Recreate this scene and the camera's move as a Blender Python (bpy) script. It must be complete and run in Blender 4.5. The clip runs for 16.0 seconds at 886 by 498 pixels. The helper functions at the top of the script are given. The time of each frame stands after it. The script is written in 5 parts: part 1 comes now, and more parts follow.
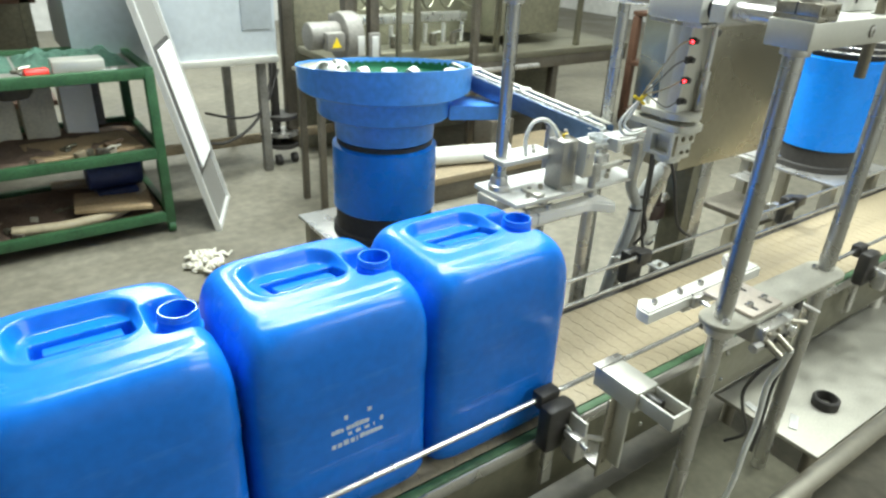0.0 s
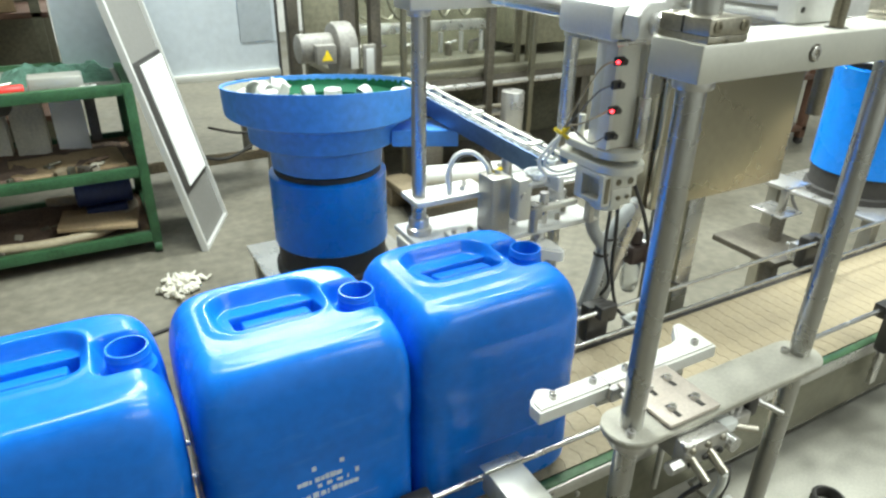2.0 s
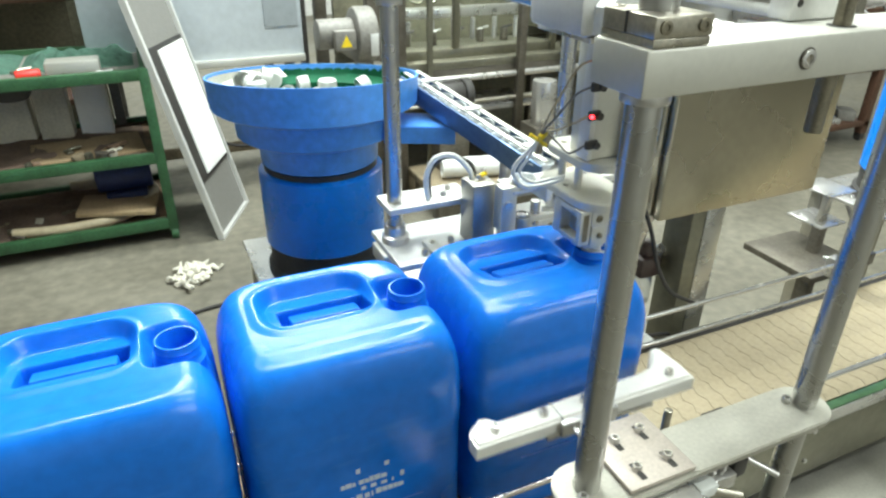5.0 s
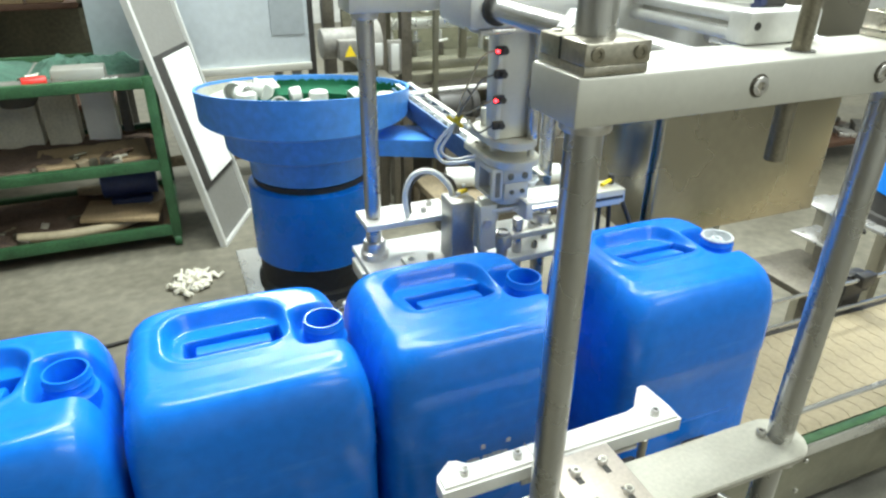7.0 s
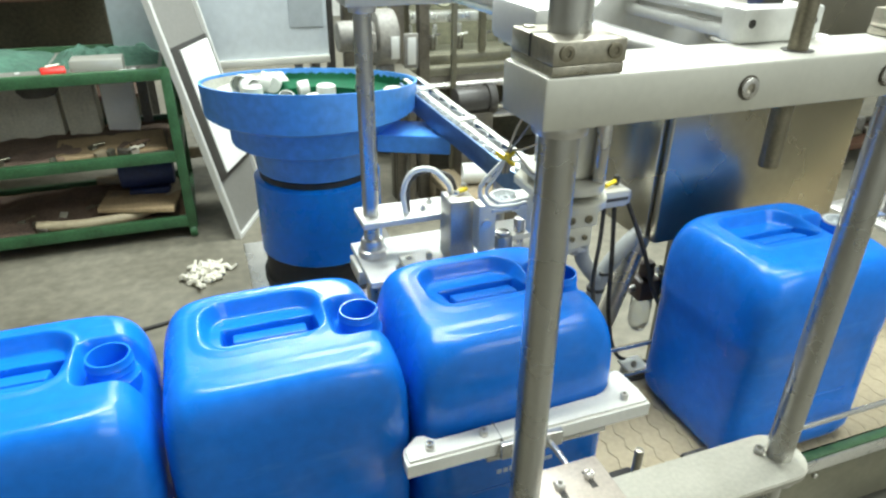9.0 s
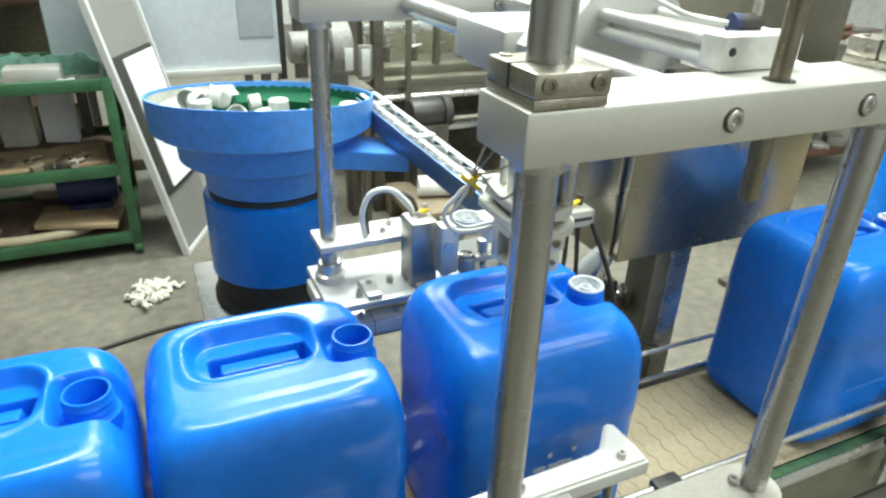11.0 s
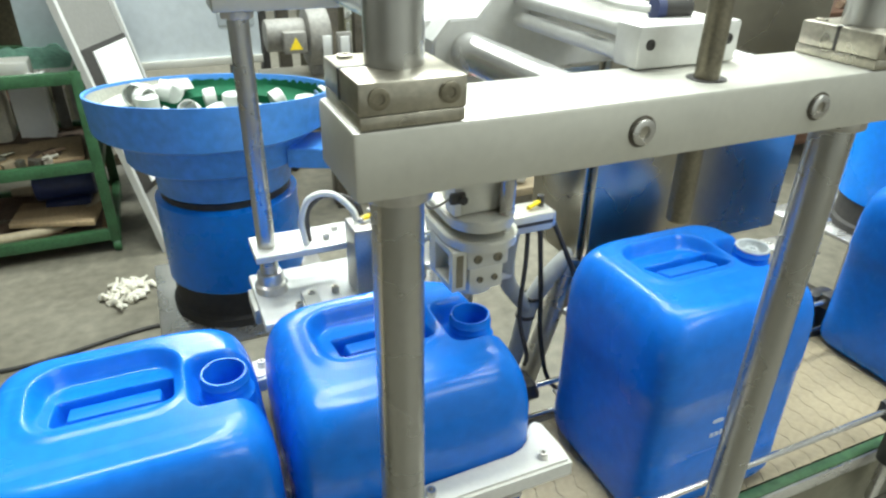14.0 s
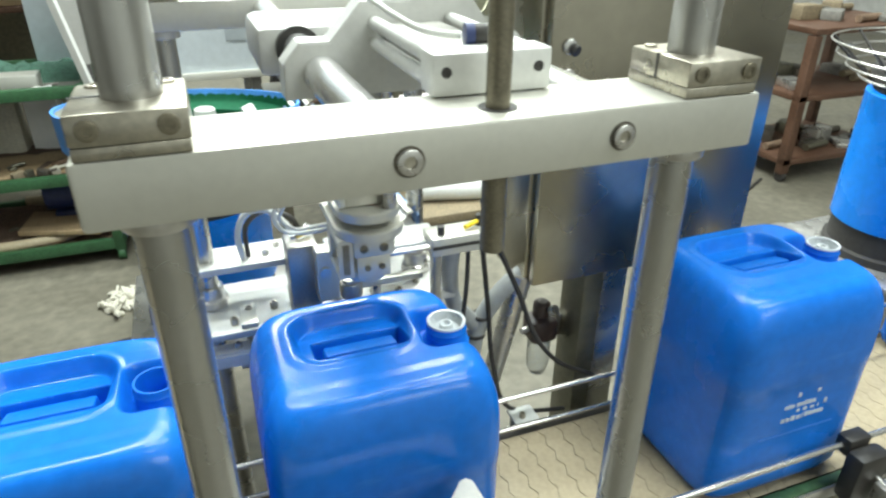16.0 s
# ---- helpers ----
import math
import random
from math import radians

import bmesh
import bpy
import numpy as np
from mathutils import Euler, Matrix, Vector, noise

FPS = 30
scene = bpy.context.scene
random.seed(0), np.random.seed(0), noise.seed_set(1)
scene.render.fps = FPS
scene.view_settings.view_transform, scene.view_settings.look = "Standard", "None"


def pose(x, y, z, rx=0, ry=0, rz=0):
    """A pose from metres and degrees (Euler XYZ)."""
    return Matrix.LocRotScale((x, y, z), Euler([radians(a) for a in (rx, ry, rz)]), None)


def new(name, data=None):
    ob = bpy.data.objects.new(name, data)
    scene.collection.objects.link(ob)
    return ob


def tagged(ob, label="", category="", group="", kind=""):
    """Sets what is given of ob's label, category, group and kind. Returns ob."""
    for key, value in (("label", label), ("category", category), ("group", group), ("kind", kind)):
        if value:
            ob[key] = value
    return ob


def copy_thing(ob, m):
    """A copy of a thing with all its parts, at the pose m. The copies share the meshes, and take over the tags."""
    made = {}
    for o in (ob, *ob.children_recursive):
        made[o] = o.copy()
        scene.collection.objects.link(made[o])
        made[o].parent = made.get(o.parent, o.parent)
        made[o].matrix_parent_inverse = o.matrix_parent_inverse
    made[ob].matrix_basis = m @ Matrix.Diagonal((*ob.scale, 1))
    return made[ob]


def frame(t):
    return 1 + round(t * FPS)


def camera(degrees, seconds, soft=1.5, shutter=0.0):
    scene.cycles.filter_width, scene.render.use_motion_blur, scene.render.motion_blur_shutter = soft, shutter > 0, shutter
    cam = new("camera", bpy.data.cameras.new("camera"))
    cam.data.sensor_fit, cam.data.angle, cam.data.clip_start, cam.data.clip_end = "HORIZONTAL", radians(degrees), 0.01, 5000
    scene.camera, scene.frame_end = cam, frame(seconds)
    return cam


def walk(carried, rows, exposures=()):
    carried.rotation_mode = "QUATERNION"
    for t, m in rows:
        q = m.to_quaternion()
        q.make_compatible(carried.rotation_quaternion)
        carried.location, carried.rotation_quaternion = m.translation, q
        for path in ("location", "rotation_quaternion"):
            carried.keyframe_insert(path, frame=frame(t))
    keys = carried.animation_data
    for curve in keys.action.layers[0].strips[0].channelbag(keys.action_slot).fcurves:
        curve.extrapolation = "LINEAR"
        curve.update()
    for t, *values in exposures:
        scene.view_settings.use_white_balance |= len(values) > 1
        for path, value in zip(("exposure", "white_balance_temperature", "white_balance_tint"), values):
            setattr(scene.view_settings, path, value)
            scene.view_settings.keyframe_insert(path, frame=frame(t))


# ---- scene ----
cam = camera(67.8, 16.0, soft=2.4, shutter=0.4)
METRES, EYE, TILT, LEAN, TURN = 1.2, 1.3524, 0.0, 0.0, -36.25
ROWS = [
    (0.0, 0.0, 0.0, 0.0, 1.23, -26.71, -2.44),
    (0.5, 0.1171, 0.0287, 0.0005, 5.32, -26.91, -1.7),
    (1.0, 0.1816, 0.091, -0.0049, 5.56, -26.43, -1.48),
    (1.5, 0.2325, 0.1712, -0.0051, 7.14, -26.12, -2.07),
    (2.0, 0.2724, 0.2321, -0.0042, 7.36, -26.49, -0.85),
    (2.5, 0.3189, 0.2761, -0.0053, 11.04, -26.48, -1.39),
    (3.0, 0.3508, 0.3244, -0.0092, 11.87, -27.74, -0.8),
    (3.5, 0.3647, 0.3454, -0.0103, 12.03, -28.13, -0.88),
    (4.0, 0.3677, 0.3474, -0.0096, 11.97, -28.02, -0.57),
    (6.5, 0.4022, 0.3808, -0.0019, 12.77, -27.66, -0.69),
    (7.0, 0.4247, 0.3895, 0.0001, 13.88, -27.39, -0.53),
    (7.5, 0.4316, 0.4079, -0.0006, 14.88, -27.63, -0.79),
    (8.0, 0.4297, 0.4171, -0.0017, 15.37, -28.12, -0.76),
    (8.5, 0.4411, 0.4217, -0.0016, 15.61, -28.0, -0.47),
    (9.0, 0.4563, 0.4216, -0.002, 16.28, -27.93, -0.59),
    (9.5, 0.4598, 0.4256, -0.0018, 16.24, -28.52, -0.53),
    (10.0, 0.4551, 0.4325, 0.0027, 15.06, -28.06, -0.89),
    (12.5, 0.4085, 0.4887, -0.0064, 9.5, -26.79, -1.59),
    (13.0, 0.4235, 0.5034, -0.0092, 8.93, -27.56, -1.16),
    (13.5, 0.4641, 0.5322, -0.0059, 11.71, -28.13, -1.63),
    (14.0, 0.4993, 0.5524, -0.0039, 12.85, -28.48, -0.81),
    (14.5, 0.5306, 0.5638, 0.0009, 14.37, -27.67, -0.51),
    (15.0, 0.5551, 0.5719, 0.0049, 14.72, -27.67, -0.04),
    (15.5, 0.583, 0.5803, 0.0055, 15.52, -27.64, -0.08),
    (16.0, 0.6233, 0.5924, 0.0037, 15.9, -27.52, -0.27),
]
walk(cam, [(t, pose(0, 0, EYE, TILT, LEAN, TURN) @ pose(METRES * x, METRES * y, METRES * z, 90 + pitch, roll, yaw)) for t, x, y, z, yaw, pitch, roll in ROWS],
     exposures=[(0, 0.18), (2.0, 0.09), (7.0, 0.02), (13.0, -0.03), (14.5, -0.09), (16, -0.10)])


# ---- world and lights ----
world = bpy.data.worlds.new("hall_air")
scene.world = world
world.use_nodes = True
world.node_tree.nodes["Background"].inputs[0].default_value = (0.75, 0.85, 1.0, 1)
world.node_tree.nodes["Background"].inputs[1].default_value = 0.05


def area_lamp(name, x, y, z, sx, sy, watts, colour=(1.0, 0.97, 0.9)):
    data = bpy.data.lights.new(name, "AREA")
    data.shape, data.size, data.size_y, data.energy, data.color = "RECTANGLE", sx, sy, watts, colour
    ob = new(name, data)
    ob.matrix_world = pose(x, y, z)
    return ob


# ceiling tubes in rows over the line and over the machines behind it
for lx, ly, sx, sy, watts in ((2.9, -0.5, 2.0, 0.4, 70), (2.4, 1.0, 2.0, 0.4, 70), (0.8, 1.9, 2.0, 0.4, 125), (2.2, 3.1, 2.4, 0.4, 215), (1.6, 5.8, 2.0, 0.5, 230), (4.9, 4.6, 2.0, 0.5, 62)):
    area_lamp("hall_lamp", lx, ly, 3.9, sx, sy, watts, (0.905, 0.995, 0.955))


# an added wide fill lamp behind the operator, tilted down at the line
fill_lamp = area_lamp("fill_lamp", 3.2, -2.9, 3.4, 2.6, 1.2, 70, (0.905, 0.995, 0.955))
fill_lamp.matrix_world = pose(3.2, -2.9, 3.4, 55, 0, 12)


# ---- materials ----
def material(name, colour, rough=0.5, metal=0.0, vary=0.15, scale=6.0, bump=0.0, bump_scale=60.0, rough_vary=0.1, **more):
    """A surface with stains at one scale, grain at another, and fine relief."""
    m = bpy.data.materials.new(name)
    m.use_nodes = True
    nt = m.node_tree
    b = nt.nodes["Principled BSDF"]
    geo = nt.nodes.new("ShaderNodeTexCoord")
    big = nt.nodes.new("ShaderNodeTexNoise")
    big.inputs["Scale"].default_value, big.inputs["Detail"].default_value = scale, 6
    fine = nt.nodes.new("ShaderNodeTexNoise")
    fine.inputs["Scale"].default_value, fine.inputs["Detail"].default_value = scale * 11, 3
    add = nt.nodes.new("ShaderNodeMath")
    add.operation = "ADD"
    nt.links.new(geo.outputs["Object"], big.inputs["Vector"])
    nt.links.new(geo.outputs["Object"], fine.inputs["Vector"])
    nt.links.new(big.outputs["Fac"], add.inputs[0])
    nt.links.new(fine.outputs["Fac"], add.inputs[1])
    ramp = nt.nodes.new("ShaderNodeMapRange")
    ramp.inputs["From Min"].default_value, ramp.inputs["From Max"].default_value = 0.7, 1.3
    ramp.inputs["To Min"].default_value, ramp.inputs["To Max"].default_value = 1 - vary, 1 + vary
    nt.links.new(add.outputs[0], ramp.inputs["Value"])
    mul = nt.nodes.new("ShaderNodeVectorMath")
    mul.operation = "SCALE"
    mul.inputs[0].default_value = colour
    nt.links.new(ramp.outputs[0], mul.inputs["Scale"])
    nt.links.new(mul.outputs[0], b.inputs["Base Color"])
    rr = nt.nodes.new("ShaderNodeMapRange")
    rr.inputs["From Min"].default_value, rr.inputs["From Max"].default_value = 0.3, 0.7
    rr.inputs["To Min"].default_value, rr.inputs["To Max"].default_value = max(0.02, rough - rough_vary), min(1, rough + rough_vary)
    nt.links.new(big.outputs["Fac"], rr.inputs["Value"])
    nt.links.new(rr.outputs[0], b.inputs["Roughness"])
    b.inputs["Metallic"].default_value = metal
    if bump:
        bn = nt.nodes.new("ShaderNodeTexNoise")
        bn.inputs["Scale"].default_value, bn.inputs["Detail"].default_value = bump_scale, 4
        nt.links.new(geo.outputs["Object"], bn.inputs["Vector"])
        bp = nt.nodes.new("ShaderNodeBump")
        bp.inputs["Strength"].default_value, bp.inputs["Distance"].default_value = bump, 0.004
        nt.links.new(bn.outputs["Fac"], bp.inputs["Height"])
        nt.links.new(bp.outputs[0], b.inputs["Normal"])
    for key, value in more.items():
        b.inputs[key.replace("_", " ")].default_value = value
    return m


def glow(name, colour, strength):
    m = bpy.data.materials.new(name)
    m.use_nodes = True
    b = m.node_tree.nodes["Principled BSDF"]
    b.inputs["Base Color"].default_value = (*colour, 1)
    b.inputs["Emission Color"].default_value = (*colour, 1)
    b.inputs["Emission Strength"].default_value = strength
    return m


BLUE_PE = material("blue_polyethylene", (0.006, 0.168, 0.70), 0.23, vary=0.10, scale=5, bump=0.07, bump_scale=40, rough_vary=0.09, Specular_IOR_Level=0.40)


def add_scuffs(m, light, amount):
    """Fine pale scuffs and rubbed patches over a moulded surface."""
    nt = m.node_tree
    b = nt.nodes["Principled BSDF"]
    under = b.inputs["Base Color"].links[0].from_socket
    geo = nt.nodes.new("ShaderNodeTexCoord")
    masks = []
    for scale, lo, hi in (((14, 90, 60), 0.60, 0.74), ((11, 11, 11), 0.56, 0.80)):
        place = nt.nodes.new("ShaderNodeMapping")
        place.inputs["Scale"].default_value = scale
        place.inputs["Rotation"].default_value = (0.3, 0.5, 0.8)
        grain = nt.nodes.new("ShaderNodeTexNoise")
        grain.inputs["Scale"].default_value, grain.inputs["Detail"].default_value = 1.0, 5
        cut = nt.nodes.new("ShaderNodeMapRange")
        cut.inputs["From Min"].default_value, cut.inputs["From Max"].default_value = lo, hi
        cut.inputs["To Max"].default_value = amount
        nt.links.new(geo.outputs["Object"], place.inputs["Vector"])
        nt.links.new(place.outputs[0], grain.inputs["Vector"])
        nt.links.new(grain.outputs["Fac"], cut.inputs["Value"])
        masks.append(cut)
    top = nt.nodes.new("ShaderNodeMath")
    top.operation = "MAXIMUM"
    nt.links.new(masks[0].outputs[0], top.inputs[0])
    nt.links.new(masks[1].outputs[0], top.inputs[1])
    mix = nt.nodes.new("ShaderNodeMix")
    mix.data_type = "RGBA"
    nt.links.new(top.outputs[0], mix.inputs[0])
    nt.links.new(under, mix.inputs[6])
    mix.inputs[7].default_value = (*light, 1)
    nt.links.new(mix.outputs[2], b.inputs["Base Color"])


add_scuffs(BLUE_PE, (0.06, 0.28, 0.80), 0.22)
PRINT_WHITE = material("white_print", (0.6, 0.68, 0.8), 0.6)
SCUFF = material("scuffed_line", (0.05, 0.24, 0.76), 0.6)
CAP_WHITE = material("white_cap_plastic", (0.66, 0.67, 0.64), 0.4, vary=0.08)
CAP_CREAM = material("cream_moulded_plastic", (0.60, 0.57, 0.48), 0.45, vary=0.12, scale=30)
PLUG = material("milky_plug", (0.74, 0.78, 0.80), 0.3, vary=0.08, Transmission_Weight=0.25)
STEEL = material("polished_steel", (0.60, 0.585, 0.56), 0.30, 0.8, vary=0.12, scale=14, rough_vary=0.08)
CHROME = material("hard_chrome", (0.66, 0.655, 0.64), 0.24, 0.85, vary=0.06, scale=20, rough_vary=0.04)
COLUMN = material("worn_chrome_column", (0.50, 0.495, 0.475), 0.28, 0.90, vary=0.03, scale=16, rough_vary=0.03)
CABINET = material("cabinet_stainless", (0.38, 0.355, 0.29), 0.27, 1.0, vary=0.07, scale=4, rough_vary=0.05)
BRUSHED = material("brushed_stainless", (0.43, 0.405, 0.34), 0.38, 0.85, vary=0.07, scale=4, rough_vary=0.05)
ALU = material("anodised_aluminium", (0.62, 0.61, 0.55), 0.42, 0.5, vary=0.035, scale=14, bump=0.02, bump_scale=300, rough_vary=0.05)
ALU_WHITE = material("matt_cast_aluminium", (0.66, 0.66, 0.635), 0.5, 0.35, vary=0.06, scale=14)
DARK_STEEL = material("burnished_clamp_steel", (0.46, 0.43, 0.36), 0.33, 0.9, vary=0.2, scale=22)
BLACK = material("black_plastic", (0.040, 0.037, 0.034), 0.45, vary=0.3)
RUBBER = material("black_rubber", (0.036, 0.033, 0.030), 0.7, vary=0.3)
WHITE_PE = material("white_pad_plastic", (0.80, 0.785, 0.735), 0.4, vary=0.05, scale=14)
BELT = material("tan_chain_plastic", (0.37, 0.305, 0.20), 0.5, vary=0.14, scale=9, bump=0.1)
GREEN_STRIP = material("green_wear_strip", (0.055, 0.125, 0.055), 0.45, vary=0.35)
GREEN_PAINT = material("green_painted_steel", (0.032, 0.105, 0.042), 0.5, vary=0.35, scale=12, bump=0.1)
GREEN_FELT = material("green_bowl_lining", (0.002, 0.085, 0.036), 0.75, vary=0.2, Specular_IOR_Level=0.25)
BLUE_PAINT = material("blue_painted_steel", (0.085, 0.32, 0.84), 0.38, vary=0.17, scale=5)
BLUE_DRUM = material("blue_drum_plastic", (0.006, 0.245, 0.90), 0.28, vary=0.08, scale=6)
CONCRETE = material("worn_concrete", (0.158, 0.145, 0.112), 0.5, vary=0.32, scale=1.9, bump=0.15, bump_scale=35, rough_vary=0.18)
# walls and ceiling are pale to add bounced fill light
WALL = material("pale_hall_wall", (0.64, 0.635, 0.61), 0.8, vary=0.15, scale=1.0)
CEILING = material("pale_hall_ceiling", (0.75, 0.75, 0.72), 0.8, vary=0.06, scale=1.0)
SHEET = material("pale_painted_sheet", (0.55, 0.60, 0.64), 0.45, vary=0.07, scale=3)
BOARD_GREY = material("grey_board_sheet", (0.20, 0.195, 0.18), 0.6, vary=0.08)
BOARD_WHITE = material("white_board_sheet", (0.85, 0.85, 0.82), 0.5, vary=0.03)
CREAM = material("cream_painted_tin", (0.56, 0.53, 0.43), 0.55, vary=0.2, scale=8)
CARDBOARD = material("cardboard", (0.36, 0.26, 0.15), 0.85, vary=0.25, scale=10)
SACKING = material("brown_sacking", (0.135, 0.092, 0.068), 0.9, vary=0.4, scale=9, bump=0.3)
RUST = material("rusty_scrap", (0.22, 0.145, 0.095), 0.8, vary=0.5, scale=14, bump=0.3)
WOOD = material("old_pallet_wood", (0.24, 0.19, 0.12), 0.75, vary=0.3, scale=8)
BROWN_PAINT = material("brown_painted_steel", (0.10, 0.05, 0.03), 0.55, vary=0.3)
RED = material("red_plastic", (0.75, 0.03, 0.02), 0.45)
YELLOW = material("yellow_plastic", (0.85, 0.62, 0.02), 0.45)
MOTOR_GREY = material("grey_motor_paint", (0.20, 0.19, 0.17), 0.5, vary=0.25)
CLOTH = material("green_cloth", (0.055, 0.125, 0.09), 0.9, vary=0.35)
HOSE_CLEAR = material("milky_hose", (0.80, 0.81, 0.77), 0.3, vary=0.05)
DARK_ALU = material("grey_machined_aluminium", (0.42, 0.41, 0.38), 0.4, 0.8, vary=0.12, scale=20)
BAR_STEEL = material("satin_bar_steel", (0.44, 0.425, 0.37), 0.5, 0.7, vary=0.1, scale=16)
DULL_STEEL = material("dull_side_steel", (0.21, 0.20, 0.15), 0.42, 0.75, vary=0.15, scale=5)
TRACK = material("worn_feeder_track", (0.42, 0.42, 0.37), 0.5, vary=0.2, scale=12)
SCREW = material("oiled_screw_steel", (0.24, 0.215, 0.16), 0.4, 0.75, vary=0.2, scale=40)
PLATE = material("worn_pale_plate", (0.52, 0.46, 0.40), 0.45, 0.35, vary=0.14, scale=18)
REGULATOR = material("brown_black_plastic", (0.055, 0.036, 0.032), 0.4, vary=0.2)
BED = material("dark_bed_plastic", (0.03, 0.025, 0.02), 0.6, vary=0.3)
BLUE_STEEL = material("blue_grey_steel", (0.10, 0.17, 0.30), 0.35, 0.6, vary=0.2)
BRUSHED_DARK = material("dull_dark_steel", (0.14, 0.125, 0.10), 0.45, 0.6, vary=0.3, scale=9)
PIPE_GREY = material("grey_trunking", (0.34, 0.35, 0.34), 0.45, vary=0.1)
PIPE_TAN = material("beige_hose", (0.42, 0.35, 0.23), 0.6, vary=0.15)
NAVY = material("dark_blue_paint", (0.02, 0.035, 0.12), 0.45, vary=0.25)
OLIVE = material("olive_grey_panel", (0.17, 0.16, 0.11), 0.6, vary=0.3, scale=4)
# the pale sheet's colour darkened by about a quarter, as painted shade
SHEET_SHADE = material("shaded_sheet_tone", (0.40, 0.44, 0.47), 0.5, vary=0.1, scale=3)
HOSE_GLASS = material("clear_plastic", (0.85, 0.88, 0.88), 0.1, vary=0.03, Transmission_Weight=0.85)
GLASS = material("guard_glass", (0.92, 0.95, 0.93), 0.04, vary=0.02, rough_vary=0.02, Transmission_Weight=1.0, IOR=1.1)
LED_RED = glow("red_lamp", (1.0, 0.03, 0.04), 9.0)


# ---- building helpers ----
def root_of(ob):
    while ob.parent:
        ob = ob.parent
    return ob


def thing(name, x, y, z, label, category, group="", kind=""):
    ob = new(name)
    ob.empty_display_size = 0.05
    ob.location = (x, y, z)
    return tagged(ob, label, category, group, kind)


def smooth(me, angle=38):
    for p in me.polygons:
        p.use_smooth = True
    me.set_sharp_from_angle(angle=radians(angle))


def part(name, bm, mat, parent, label=""):
    """Links a bmesh, in world places, as one mesh under a thing or a part."""
    root = root_of(parent)
    me = bpy.data.meshes.new(name)
    bmesh.ops.translate(bm, verts=bm.verts, vec=-Vector(root.location))
    bm.to_mesh(me)
    bm.free()
    smooth(me)
    me.materials.append(mat)
    ob = new(name, me)
    ob.parent = parent
    return tagged(ob, label)


def solo(name, bm, mat, label, category="", group="", kind=""):
    """A thing of one mesh, with its origin at its base."""
    me = bpy.data.meshes.new(name)
    xs = [v.co for v in bm.verts]
    c = Vector((sum(v.x for v in xs) / len(xs), sum(v.y for v in xs) / len(xs), min(v.z for v in xs)))
    bmesh.ops.translate(bm, verts=bm.verts, vec=-c)
    bm.to_mesh(me)
    bm.free()
    smooth(me)
    me.materials.append(mat)
    ob = new(name, me)
    ob.location = c
    return tagged(ob, label, category, group, kind)


def box(x0, x1, y0, y1, z0, z1, bevel=0.002, bm=None, turn=None):
    own = bmesh.new()
    bmesh.ops.create_cube(own, size=1)
    bmesh.ops.scale(own, vec=(abs(x1 - x0), abs(y1 - y0), abs(z1 - z0)), verts=own.verts)
    if bevel:
        bmesh.ops.bevel(own, geom=own.edges[:], offset=bevel, segments=2, affect="EDGES", profile=0.5)
    if turn is not None:
        bmesh.ops.transform(own, matrix=turn, verts=own.verts)
    bmesh.ops.translate(own, vec=((x0 + x1) / 2, (y0 + y1) / 2, (z0 + z1) / 2), verts=own.verts)
    return join(bm, own)


def join(bm, own):
    if bm is None:
        return own
    me = bpy.data.meshes.new("scratch")
    own.to_mesh(me)
    own.free()
    bm.from_mesh(me)
    bpy.data.meshes.remove(me)
    return bm


def rod(p, q, r, seg=20, r2=None, bevel=0.0, bm=None):
    p, q = Vector(p), Vector(q)
    own = bmesh.new()
    bmesh.ops.create_cone(own, cap_ends=True, segments=seg, radius1=r, radius2=r if r2 is None else r2, depth=(q - p).length)
    if bevel:
        rims = [e for e in own.edges if abs(e.verts[0].co.z - e.verts[1].co.z) < 1e-6]
        bmesh.ops.bevel(own, geom=rims, offset=bevel, segments=2, affect="EDGES", profile=0.5)
    m = Matrix.Translation((p + q) / 2) @ (q - p).to_track_quat("Z", "Y").to_matrix().to_4x4()
    bmesh.ops.transform(own, matrix=m, verts=own.verts)
    return join(bm, own)


def lathe(cx, cy, profile, seg=48, bm=None, caps=True):
    """Turns a profile of (radius, z) round an upright axis."""
    own = bmesh.new()
    rings = [[own.verts.new((cx + r * math.cos(2 * math.pi * i / seg), cy + r * math.sin(2 * math.pi * i / seg), z)) for i in range(seg)] for r, z in profile]
    for a, b in zip(rings, rings[1:]):
        for i in range(seg):
            own.faces.new((a[i], a[(i + 1) % seg], b[(i + 1) % seg], b[i]))
    for ring, (r, z) in ((rings[0], profile[0]), (rings[-1], profile[-1])):
        if caps and r > 1e-4:
            own.faces.new(ring)
    bmesh.ops.recalc_face_normals(own, faces=own.faces[:])
    return join(bm, own)


